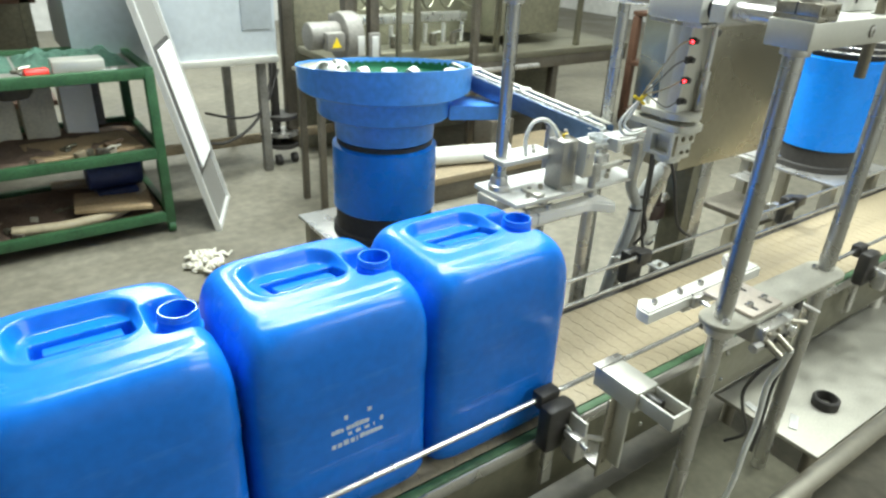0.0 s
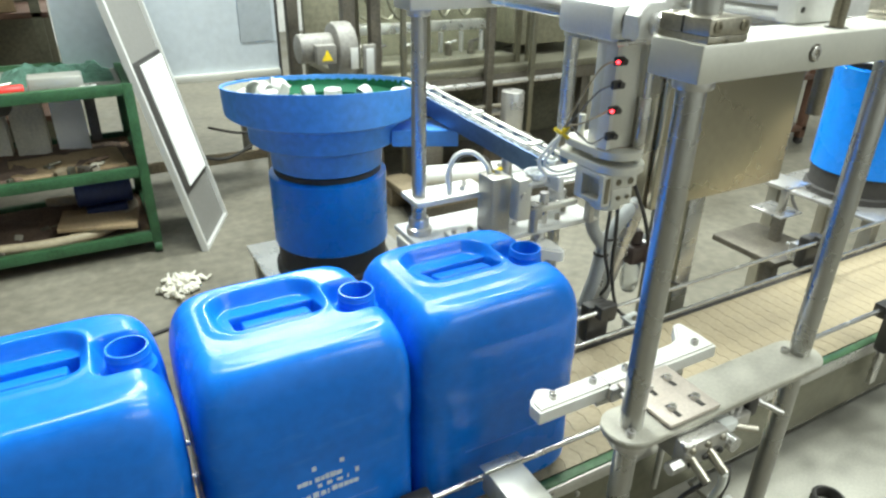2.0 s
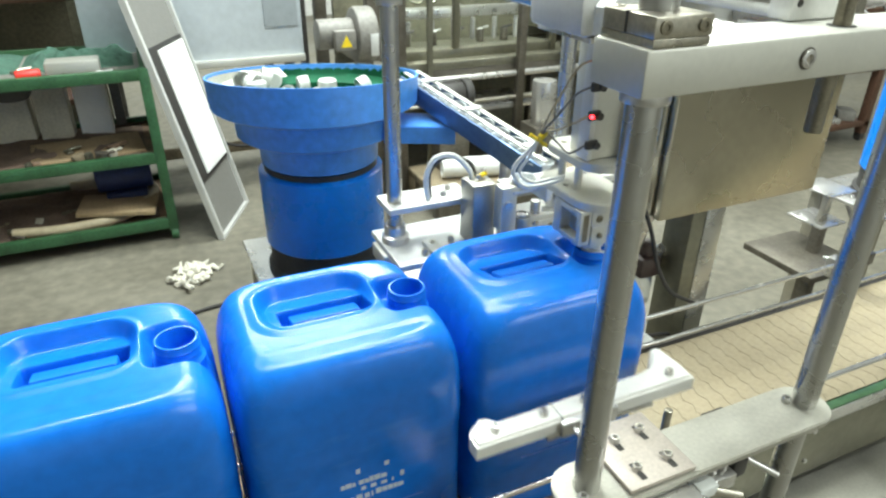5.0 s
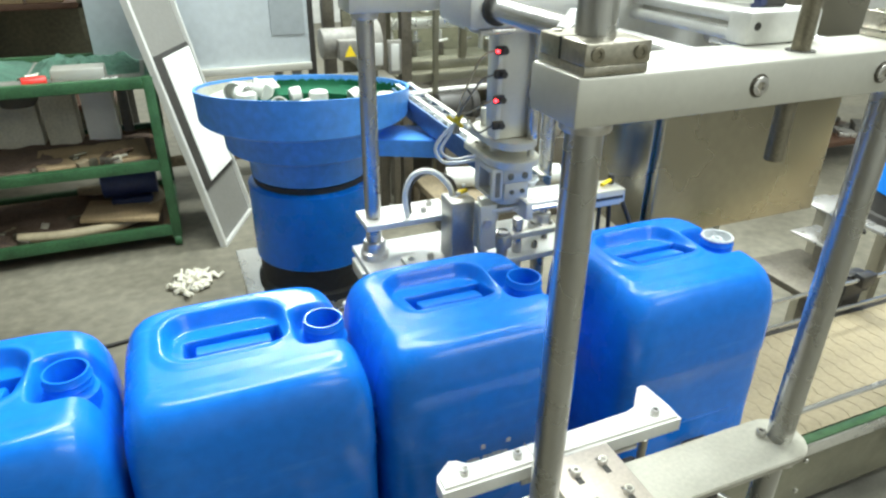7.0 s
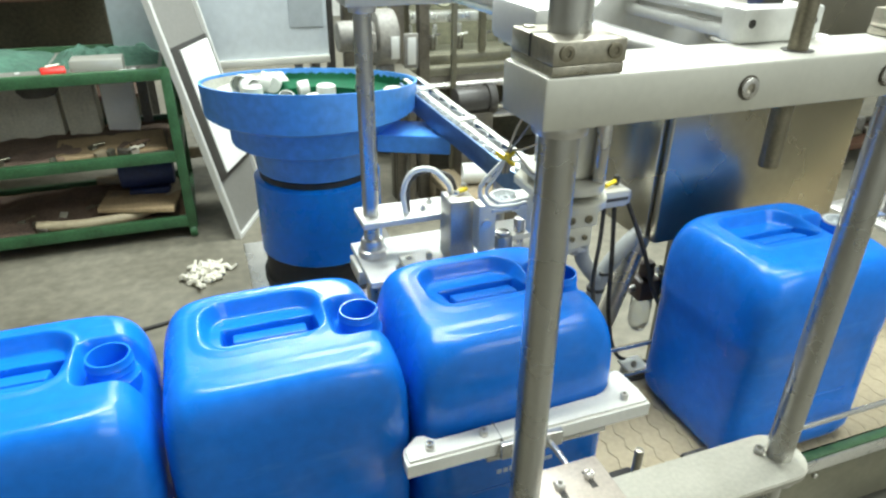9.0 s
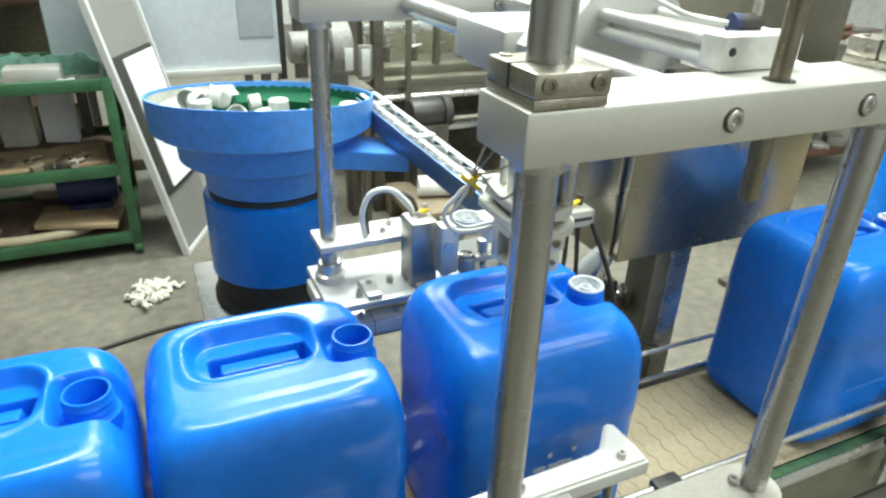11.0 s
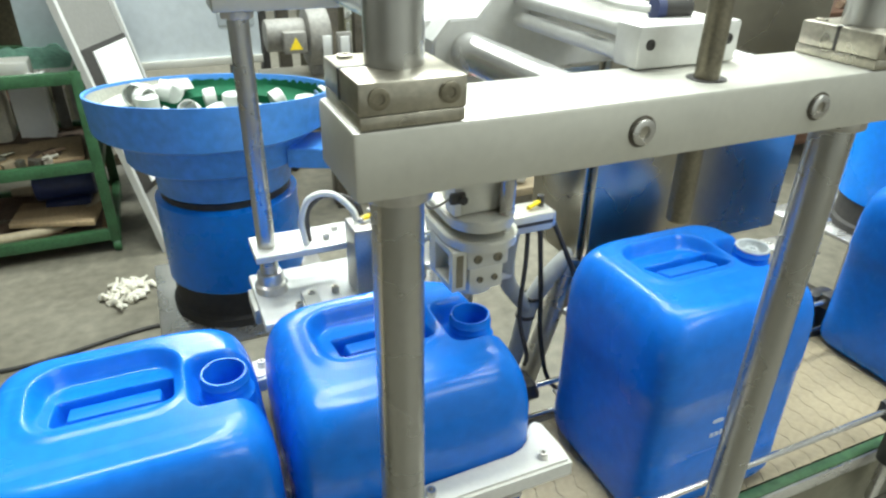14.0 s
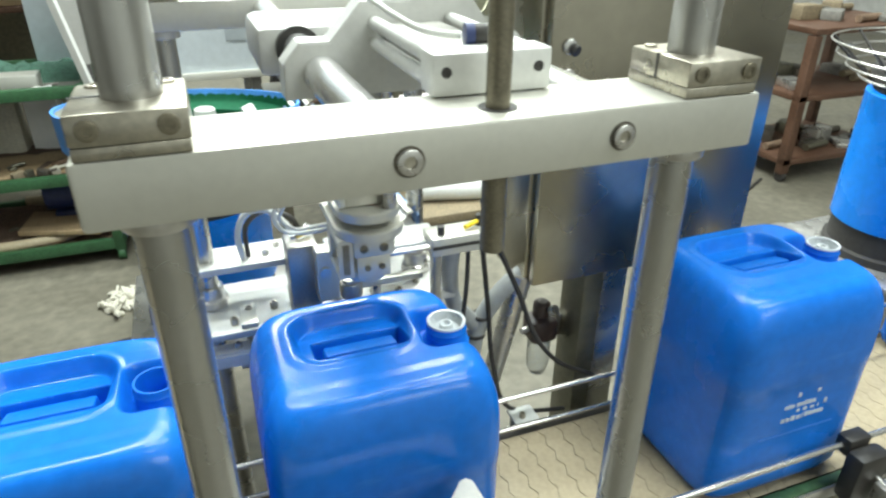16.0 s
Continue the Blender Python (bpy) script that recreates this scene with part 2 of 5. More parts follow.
def tube(points, r, seg=10, steps=8, bm=None):
    """A hose along a smooth line through the points."""
    pts = [Vector(p) for p in points]
    line = []
    for i in range(len(pts) - 1):
        a, b, c, d = pts[max(i - 1, 0)], pts[i], pts[i + 1], pts[min(i + 2, len(pts) - 1)]
        for j in range(steps):
            u = j / steps
            line.append(0.5 * (2 * b + (c - a) * u + (2 * a - 5 * b + 4 * c - d) * u * u + (3 * b - a - 3 * c + d) * u ** 3))
    line.append(pts[-1])
    own = bmesh.new()
    rings = []
    side = Vector((0.31, 0.2, 0.93))
    for i, p in enumerate(line):
        way = (line[min(i + 1, len(line) - 1)] - line[max(i - 1, 0)]).normalized()
        u = way.cross(side).normalized()
        v = way.cross(u)
        side = -v
        rings.append([own.verts.new(p + r * (math.cos(2 * math.pi * k / seg) * u + math.sin(2 * math.pi * k / seg) * v)) for k in range(seg)])
    for a, b in zip(rings, rings[1:]):
        for k in range(seg):
            own.faces.new((a[k], a[(k + 1) % seg], b[(k + 1) % seg], b[k]))
    own.faces.new(rings[0])
    own.faces.new(rings[-1])
    bmesh.ops.recalc_face_normals(own, faces=own.faces[:])
    return join(bm, own)


def bolt_head(x, y, z, r=0.005, h=0.006, axis=(0, 0, 1), bm=None):
    """A socket-head bolt: knurled rim with a sunk hexagon."""
    own = bmesh.new()
    prof = [(r, 0), (r, h * 0.85), (r * 0.9, h), (r * 0.5, h), (r * 0.45, h * 0.4)]
    own = lathe(0, 0, prof, 14)
    m = Matrix.Translation((x, y, z)) @ Vector(axis).to_track_quat("Z", "Y").to_matrix().to_4x4()
    bmesh.ops.transform(own, matrix=m, verts=own.verts)
    return join(bm, own)


# ---- hall ----
def hall():
    solo("floor", box(-6, 9, -3.4, 9, -0.1, 0.0, 0), CONCRETE, "worn grey concrete hall floor with stains", kind="structure")
    solo("wall_north", box(-6, 9, 9, 9.2, -0.1, 4.4, 0), WALL, "plain pale wall added to close the hall", kind="structure")
    # unseen wall, set close and pale to bounce light onto the line
    solo("bounce_wall_south", box(-6, 9, -3.6, -3.4, -0.1, 4.4, 0), WALL, "plain pale wall added to close the hall", kind="structure")
    solo("wall_west", box(-6.2, -6, -3.4, 9, -0.1, 4.4, 0), WALL, "plain pale wall added to close the hall", kind="structure")
    solo("wall_east", box(9, 9.2, -3.4, 9, -0.1, 4.4, 0), WALL, "plain pale wall added to close the hall", kind="structure")
    # unseen ceiling, kept pale so its bounce lifts the dark parts
    solo("ceiling", box(-6, 9, -3.4, 9, 4.4, 4.5, 0), CEILING, "plain pale ceiling added over the hall", kind="structure")


hall()

# ---- jerrycan ----
BELT_Z, CAN_Y = 0.463, 0.831
CAN_L, CAN_D, CAN_TOP, NECK_TOP, NECK_X = 0.306, 0.272, 0.387, 0.394, 0.110
CAN_SHIFT = 0.005


def outline(theta, hl, hd, n):
    """A rounded rectangle as a superellipse."""
    c, s = math.cos(theta), math.sin(theta)
    k = (abs(c / hl) ** n + abs(s / hd) ** n) ** (-1 / n)
    return k * c, k * s


def ramp01(a, b, x):
    u = min(1, max(0, (x - a) / (b - a)))
    return u * u * (3 - 2 * u)


def in_rect(x, y, x0, x1, y0, y1, soft, r=0.02):
    """1 inside a rounded rectangle, 0 outside, with a soft wall."""
    cx, cy, hx, hy = (x0 + x1) / 2, (y0 + y1) / 2, (x1 - x0) / 2 - r, (y1 - y0) / 2 - r
    dx, dy = max(abs(x - cx) - hx, 0), max(abs(y - cy) - hy, 0)
    return 1 - ramp01(r - soft, r, math.hypot(dx, dy))


def can_top(x, y, z):
    """The moulded top: a sunk grip with a framed slot, a ridge round it, a stepped front edge and a seat for the neck."""
    rim = in_rect(x, y, -0.112, 0.074, -0.050, 0.095, 0.014, 0.050)
    pit = in_rect(x, y, -0.098, 0.068, -0.040, 0.085, 0.016, 0.042)
    z += 0.0022 * (rim - pit)
    z -= (0.003 + 0.017 * ramp01(-0.02, 0.062, y)) * pit
    outer = in_rect(x, y, -0.071, 0.055, -0.021, 0.038, 0.004, 0.007)
    inner = in_rect(x, y, -0.059, 0.043, -0.012, 0.025, 0.004, 0.006)
    z -= 0.030 * (outer - inner) + 0.005 * inner
    z -= 0.031 * in_rect(x, y, 0.066, 0.25, -0.050, 0.050, 0.018, 0.022)
    z -= 0.0014 * in_rect(x, y, -0.125, 0.125, -0.150, -0.070, 0.016, 0.02)
    return z


def can_body():
    bm = bmesh.new()
    seg, hl, hd = 440, CAN_L / 2, CAN_D / 2
    thetas = [2 * math.pi * i / seg for i in range(seg)]
    rings = []
    sides = [(0.0, 0.034), (0.0015, 0.022), (0.006, 0.012), (0.014, 0.005), (0.026, 0.001), (0.042, 0.0), (0.09, 0.0008), (0.092, 0.0012), (0.14, 0.0012), (0.19, 0.0012), (0.232, 0.0012), (0.236, 0.0), (0.26, 0.0), (0.290, 0.0008)]
    for z, inset in sides:
        rings.append([bm.verts.new((*outline(a, hl - inset, hd - inset, 7.0), z)) for a in thetas])
    steps, z0 = 160, 0.290
    for j in range(1, steps):
        s = 1 - j / steps
        n = 2.4 + 4.6 * s ** 2
        ring = []
        for a in thetas:
            x, y = outline(a, (hl - 0.0008) * s, (hd - 0.0008) * s, n)
            u = min(1.0, (1 - s) / 0.27)
            z = z0 + (CAN_TOP - z0) * (1 - (1 - u) ** 2.35) ** (1 / 2.15)
            ring.append(bm.verts.new((x, y, can_top(x, y, z))))
        rings.append(ring)
    for a, b in zip(rings, rings[1:]):
        for i in range(seg):
            bm.faces.new((a[i], a[(i + 1) % seg], b[(i + 1) % seg], b[i]))
    bm.faces.new(rings[0])
    bm.faces.new(rings[-1])
    bmesh.ops.recalc_face_normals(bm, faces=bm.faces[:])
    bmesh.ops.translate(bm, vec=(0, CAN_SHIFT, 0), verts=bm.verts)
    return bm


def can_neck():
    x, t = NECK_X, NECK_TOP
    prof = [(0.0315, t - 0.050), (0.0315, t - 0.034), (0.0318, t - 0.030), (0.0275, t - 0.026), (0.0265, t - 0.021), (0.0282, t - 0.019), (0.0265, t - 0.016),
            (0.0265, t - 0.012), (0.0282, t - 0.010), (0.0265, t - 0.007), (0.0265, t - 0.002), (0.026, t), (0.0235, t), (0.023, t - 0.003), (0.0225, t - 0.07)]
    return lathe(x, 0, prof, 40)


def label_print(body):
    """The white print on the wide face: rows of plain bars."""
    y = CAN_SHIFT - CAN_D / 2 + 0.0004
    rng = random.Random(4)
    for z, x0, x1, h, gap in ((0.206, -0.016, -0.007, 0.010, 0.002), (0.206, 0.024, 0.033, 0.009, 0.002), (0.185, -0.038, -0.018, 0.008, 0.001), (0.185, -0.013, 0.028, 0.009, 0.001),
                              (0.1735, -0.010, 0.036, 0.0065, 0.007), (0.157, -0.038, 0.006, 0.010, 0.003), (0.159, 0.010, 0.050, 0.009, 0.001)):
        x = x0
        while x < x1 - 0.002:
            w = min(rng.uniform(0.005, 0.009), x1 - x)
            part("print_bar", box(x, x + w, y, y + 0.0009, z, z + h * rng.uniform(0.75, 1), 0), PRINT_WHITE, body)
            x += w + gap
    part("print_bar", box(0.046, 0.0515, y, y + 0.0009, 0.178, 0.187, 0), PRINT_WHITE, body)


def line_print():
    y = CAN_SHIFT - CAN_D / 2 + 0.0004
    return box(-0.075, 0.080, y, y + 0.0009, 0.1300, 0.1322, 0)


def jerrycan(label, printed):
    """Its base point lies on the belt under the middle of the can."""
    can = thing("jerrycan", 0, 0, 0, label, "jerrycan", "jerrycans on the conveyor")
    body = part("body", can_body(), BLUE_PE, can)
    smooth(body.data, 75)
    part("neck", can_neck(), BLUE_PE, can, "threaded blue filler neck")
    part("gauge_line", line_print(), SCUFF, body)
    if printed:
        label_print(body)
    return can


can_a = jerrycan("blue plastic jerrycan with an open neck on the conveyor", False)
can_e = copy_thing(can_a, pose(0, 0, 0))
can_c = copy_thing(can_a, pose(0, 0, 0))
can_b = jerrycan("blue plastic jerrycan with white print on its side", True)


def plug(x, y, z, turn=None, group="milky white plugs"):
    prof = [(0.0, -0.009), (0.004, -0.009), (0.006, -0.003), (0.009, -0.003), (0.0105, -0.012), (0.0195, -0.013), (0.0215, -0.010), (0.0228, 0.0010), (0.0262, 0.0016), (0.0268, 0.0006), (0.0268, -0.0012)]
    bm = lathe(0, 0, prof, 28, caps=False)
    me = bpy.data.meshes.new("plug")
    bm.to_mesh(me)
    bm.free()
    smooth(me)
    me.materials.append(PLUG)
    ob = tagged(new("plug", me), "milky white plastic plug for a jerrycan neck", "plug", group)
    ob.matrix_world = Matrix.Translation((x, y, z)) @ (turn or Matrix())
    return ob


plug_c, plug_b, plug_a = plug(1.204, 0.833, 0.912), plug(1.204, 1.032, 0.905), plug(1.30, 1.13, 0.888)

# ---- conveyor ----
BELT_Y0, BELT_Y1 = CAN_Y - 0.135, CAN_Y + 0.138


def slat_mesh(pitch):
    bm = bmesh.new()
    n = 14
    rows = []
    for side in (0, 1):
        rows.append([(side * (pitch - 0.0011) + 0.0042 * (1 if i % 2 else -1), BELT_Y0 + (BELT_Y1 - BELT_Y0) * i / n - CAN_Y - side * 0.0005) for i in range(n + 1)])
    for level in (0, -0.004):
        for row in rows:
            for a, b in row:
                bm.verts.new((a, b, level))
    bm.verts.ensure_lookup_table()
    k, v = n + 1, bm.verts
    for i in range(n):
        bm.faces.new((v[i], v[i + 1], v[k + i + 1], v[k + i]))
        bm.faces.new((v[i], v[2 * k + i], v[2 * k + i + 1], v[i + 1]))
        bm.faces.new((v[k + i + 1], v[3 * k + i + 1], v[3 * k + i], v[k + i]))
    bmesh.ops.recalc_face_normals(bm, faces=bm.faces[:])
    me = bpy.data.meshes.new("slat")
    bm.to_mesh(me)
    bm.free()
    me.materials.append(BELT)
    return me


def conveyor():
    b = thing("conveyor_belt", 0, CAN_Y, BELT_Z, "tan plastic slat chain carrying the jerrycans", "conveyor belt")
    pitch = 0.0381
    me = slat_mesh(pitch)
    for i in range(165):
        ob = new("slat", me)
        ob.parent = b
        ob.location = (-2.9 + i * pitch, 0, 0)
    c = thing("conveyor", 1.0, CAN_Y, 0, "stainless conveyor frame with green wear strips", "conveyor")
    part("bed", box(-2.2, 4.0, BELT_Y0 + 0.005, BELT_Y1 - 0.005, BELT_Z - 0.03, BELT_Z - 0.008, 0.001), BED, c)
    for ya, yb, out in ((BELT_Y0 - 0.022, BELT_Y0 - 0.003, -1), (BELT_Y1 + 0.003, BELT_Y1 + 0.022, 1)):
        part("wear_strip", box(-2.2, 4.0, ya, yb, BELT_Z - 0.012, BELT_Z + (0.002 if out < 0 else -0.006), 0.003), GREEN_STRIP if out < 0 else BED, c, "green plastic wear strip" if out < 0 else "dark plastic wear strip")
        lip = part("side_lip", box(-2.2, 4.0, ya - 0.004 if out < 0 else yb - 0.002, ya + 0.002 if out < 0 else yb + 0.004, BELT_Z - 0.03, BELT_Z - 0.002, 0.001), STEEL, c)
        side = part("side_plate", box(-2.2, 4.0, ya + 0.003, yb - 0.003, BELT_Z - 0.17, BELT_Z - 0.013, 0.002), DULL_STEEL, c)
        for i in range(9):
            for z in (BELT_Z - 0.05, BELT_Z - 0.13):
                part("bolt", bolt_head(0.15 + i * 0.31, (ya + 0.003) if out < 0 else (yb - 0.003), z, 0.005, 0.004, (0, out, 0)), STEEL, side)
    for x in (-1.2, 0.3, 2.3, 3.7):
        for y in (BELT_Y0 - 0.005, BELT_Y1 + 0.005):
            part("leg", rod((x, y, 0), (x, y, BELT_Z - 0.168), 0.02, 16), STEEL, c)
        part("cross_bar", rod((x, BELT_Y0, 0.12), (x, BELT_Y1, 0.12), 0.014, 14), STEEL, c)
    return b


belt = conveyor()


def guide_rail(y, z, label):
    return solo("guide_rail", rod((-2.2, y, z), (4.0, y, z), 0.0052, 14), CHROME, label, "guide rail", "conveyor guide rails")


guide_rail(0.676, 0.556, "thin round steel guide rail in front of the jerrycans")
guide_rail(0.972, 0.556, "upper round steel guide rail behind the jerrycans")
guide_rail(0.972, 0.482, "lower round steel guide rail behind the jerrycans")


def rail_holder(x, y, side, label):
    """A black clamp on the guide rail, with its rod and steel bracket on the frame."""
    h = thing("rail_holder", x, y, BELT_Z - 0.1, label, "rail holder", "guide rail holders")
    part("clamp", box(x - 0.024, x + 0.024, y - 0.014, y + 0.014, 0.538, 0.572, 0.004), BLACK, h)
    part("knuckle", box(x - 0.034, x + 0.034, y + side * 0.0145, y + side * 0.050, 0.462, 0.562, 0.010), BLACK, h, "black plastic knuckle")
    part("knob", rod((x + 0.03, y + side * 0.03, 0.515), (x + 0.05, y + side * 0.03, 0.515), 0.016, 14, bevel=0.002), BLACK, h)
    part("stud", rod((x + 0.012, y + side * 0.03, 0.520), (x + 0.012, y + side * 0.105, 0.500), 0.0055, 12), CHROME, h)
    part("block", box(x + 0.0, x + 0.03, y + side * 0.055, y + side * 0.09, 0.46, 0.515, 0.002), STEEL, h)
    part("arm", box(x - 0.012, x + 0.012, y + side * 0.018, y + side * 0.03, 0.36, 0.49, 0.002), STEEL, h)
    return h


rail_holder(0.752, 0.676, -1, "black plastic rail clamp with a steel stud")
rail_holder(1.97, 0.676, -1, "black plastic rail clamp with a steel stud")
rail_holder(0.55, 0.972, 1, "black plastic rail clamp behind the belt")
rail_holder(1.385, 0.972, 1, "black plastic rail clamp behind the belt")
rail_holder(2.18, 0.972, 1, "black plastic rail clamp behind the belt")


def sensor_bracket():
    s = thing("sensor_bracket", 0.9, 0.6, 0.4, "folded sheet-steel sensor bracket beside the belt", "bracket")
    part("cover", box(0.855, 0.915, 0.552, 0.655, 0.555, 0.600, 0.003), ALU, s)
    part("lip", box(0.850, 0.9195, 0.640, 0.658, 0.6005, 0.604, 0.001), STEEL, s)
    for x0, x1, y0, y1 in ((0.861, 0.866, 0.476, 0.551), (0.906, 0.911, 0.476, 0.551), (0.8665, 0.9055, 0.476, 0.481)):
        part("tray_wall", box(x0, x1, y0, y1, 0.566, 0.597, 0.001), ALU, s)
    part("tray_floor", box(0.8665, 0.9055, 0.4815, 0.551, 0.564, 0.568, 0), BRUSHED_DARK, s)
    part("eye", rod((0.886, 0.551, 0.582), (0.886, 0.520, 0.582), 0.011, 16, bevel=0.001), BLACK, s)
    part("support", box(0.846, 0.892, 0.600, 0.606, 0.36, 0.555, 0.002), BRUSHED, s)
    part("support_rib", box(0.866, 0.872, 0.570, 0.5995, 0.40, 0.555, 0.001), ALU, s)
    for z in (0.40, 0.44, 0.48, 0.52):
        part("bolt", bolt_head(0.858, 0.6, z, 0.0045, 0.004, (0, -1, 0)), DARK_STEEL, s)
    part("angle_plate", box(0.770, 0.775, 0.585, 0.640, 0.47, 0.545, 0.001), ALU, s)
    part("angle_rod", rod((0.775, 0.610, 0.50), (0.846, 0.602, 0.46), 0.005, 12), STEEL, s)
    part("support_foot", box(0.86, 0.915, 0.612, 0.682, 0.36, 0.372, 0.002), STEEL, s)


sensor_bracket()


def rail_joint():
    j = thing("rail_joint", 1.405, 0.676, 0.54, "black sleeve joining two lengths of guide rail", "rail joint")
    part("sleeve", box(1.375, 1.425, 0.664, 0.688, 0.546, 0.567, 0.004), BLACK, j)
    p = thing("pin_clamp", 1.235, 0.665, BELT_Z - 0.1, "black clamp with an upright steel pin", "rail clamp")
    part("clamp", box(1.238, 1.280, 0.642, 0.690, 0.535, 0.572, 0.006), BLACK, p)
    part("pin", rod((1.262, 0.655, 0.57), (1.262, 0.655, 0.642), 0.0065, 14, bevel=0.001), DARK_STEEL, p)
    part("stem", rod((1.260, 0.655, 0.36), (1.260, 0.655, 0.535), 0.006, 12), STEEL, p)
    part("fitting", box(1.284, 1.312, 0.640, 0.662, 0.548, 0.562, 0.002), CAP_WHITE, p, "white plastic fitting")


rail_joint()

# ---- capping machine ----
COL_Y, REAR_Y = 0.509, 1.136
BEAM_Z0, BEAM_Z1 = 1.207, 1.2455


def pill(x0, x1, y0, y1, z0, z1, bm=None):
    """A plate with round ends, standing on its flat side."""
    own = bmesh.new()
    r = (y1 - y0) / 2
    pts = []
    for i in range(13):
        a = math.pi / 2 + math.pi * i / 12
        pts.append((x0 + r + r * math.cos(a), (y0 + y1) / 2 + r * math.sin(a)))
    for i in range(13):
        a = -math.pi / 2 + math.pi * i / 12
        pts.append((x1 - r + r * math.cos(a), (y0 + y1) / 2 + r * math.sin(a)))
    return join(bm, extrude(pts, z0, z1))


def pill_y(x0, x1, y0, y1, z0, z1):
    """A plate with one round end, towards the front."""
    r, xc = (x1 - x0) / 2, (x0 + x1) / 2
    pts = [(xc + r * math.cos(math.pi + math.pi * i / 14), y0 + r + r * math.sin(math.pi + math.pi * i / 14)) for i in range(15)]
    return extrude(pts + [(x1, y1), (x0 + 0.02, y1), (x0, y1 - 0.02)], z0, z1)


def extrude(pts, z0, z1, bevel=0.0015):
    own = bmesh.new()
    lo = [own.verts.new((x, y, z0)) for x, y in pts]
    hi = [own.verts.new((x, y, z1)) for x, y in pts]
    own.faces.new(lo)
    own.faces.new(hi)
    for i in range(len(pts)):
        j = (i + 1) % len(pts)
        own.faces.new((lo[i], lo[j], hi[j], hi[i]))
    bmesh.ops.recalc_face_normals(own, faces=own.faces[:])
    if bevel:
        rims = [e for e in own.edges if abs(e.verts[0].co.z - e.verts[1].co.z) < 1e-6]
        bmesh.ops.bevel(own, geom=rims, offset=bevel, segments=2, affect="EDGES")
    return own


def beam_mesh(y):
    """The solid cross beam over two columns."""
    return box(0.957, 1.383, y - 0.0345, y + 0.0345, BEAM_Z0, BEAM_Z1, 0.003)


def capping_machine():
    m = thing("capping_machine", 1.17, 0.82, 0, "aluminium capping gantry on four chromed columns", "capping machine")
    for x in (0.991, 1.346):
        for y in (COL_Y, REAR_Y):
            part("column", rod((x, y, 0.0), (x, y, 1.6), 0.0158 if y == COL_Y else 0.0145, 32), COLUMN, m, "chromed round column")
    for y in (COL_Y, REAR_Y):
        beam = part("beam", beam_mesh(y), ALU, m, "matt aluminium cross beam")
        for x, x0, x1 in ((0.991, 0.9605, 1.0175), (1.346, 1.3195, 1.3775)):
            clamp = part("column_clamp", box(x0, x1, y - 0.0345, y + 0.030, BEAM_Z1 + 0.0070, BEAM_Z1 + 0.0235, 0.0015), DARK_STEEL, m, "split steel column clamp")
            part("clamp_foot", box(x0 + 0.0005, x1 - 0.001, y - 0.0342, y + 0.031, BEAM_Z1 + 0.0003, BEAM_Z1 + 0.0069, 0.0006), DARK_STEEL, clamp)
            part("split", box(x0 - 0.0004, x0 + 0.02, y - 0.002, y + 0.0005, BEAM_Z1 + 0.0075, BEAM_Z1 + 0.0238, 0), BLACK, clamp)
            for bx in (x0 + 0.010, x1 - 0.010):
                part("bolt", bolt_head(bx, y - 0.0347, BEAM_Z1 + 0.0155, 0.0055, 0.0015, (0, -1, 0)), SCREW, clamp)
            for bx in (x0 + 0.010, x1 - 0.010):
                part("stud", bolt_head(bx, y + 0.022, BEAM_Z1 + 0.0235, 0.0045, 0.0015), DARK_STEEL, clamp)
            part("collar", rod((x, y, BEAM_Z0 - 0.012), (x, y, BEAM_Z0 - 0.0005), 0.0215, 28, bevel=0.0015), STEEL, m)
        for x in (1.131, 1.275):
            # flat dark disc and darker socket faces paint in the recesses' shade
            part("bore", rod((x, y - 0.0342, 1.226), (x, y - 0.0350, 1.226), 0.0096, 28), BRUSHED_DARK, beam)
            bolt = part("bolt", bolt_head(x, y - 0.0345, 1.226, 0.0080, 0.0030, (0, -1, 0)), STEEL, beam, "sunk socket-head bolt")
            bolt.data.materials.append(DARK_STEEL)
            for f in bolt.data.polygons:
                if len(f.vertices) > 4 and f.center.length < 10 and f.area < 0.00012:
                    f.material_index = 1
    screw = part("height_screw", rod((1.197, 0.499, 1.146), (1.197, 0.499, 1.5), 0.0078, 20), SCREW, m, "dark threaded height screw")
    part("screw_sleeve", rod((1.197, 0.499, BEAM_Z0 - 0.06), (1.197, 0.499, BEAM_Z0 - 0.001), 0.0086, 20), SCREW, screw)
    part("screw_hole", rod((1.197, 0.499, BEAM_Z1), (1.197, 0.499, BEAM_Z1 + 0.0006), 0.0125, 24), BLACK, screw)
    # bar and plate between the front columns, which carry the front jaw
    bar = part("bracket_bar", pill(0.950, 1.377, 0.470, 0.546, 0.734, 0.744), BAR_STEEL, m)
    plate = part("clamp_plate", box(1.028, 1.125, 0.474, 0.578, 0.7445, 0.752, 0.003), PLATE, m, "pale worn clamp plate")
    for x, y in ((1.058, 0.546), (1.098, 0.549), (1.054, 0.498), (1.100, 0.499)):
        part("slot", box(x - 0.004, x + 0.004, y - 0.016, y + 0.010, 0.7518, 0.7524, 0), BLACK, plate)
        part("bolt", bolt_head(x, y, 0.7522, 0.0062, 0.008), STEEL, plate)
    for x, y in ((1.325, 0.52), (0.975, 0.492)):
        part("bolt", bolt_head(x, y, 0.744, 0.0062, 0.008), STEEL, bar)
    for x in (0.991, 1.346):
        part("collar", rod((x, COL_Y, 0.712), (x, COL_Y, 0.7335), 0.027, 28, bevel=0.002), STEEL, m)
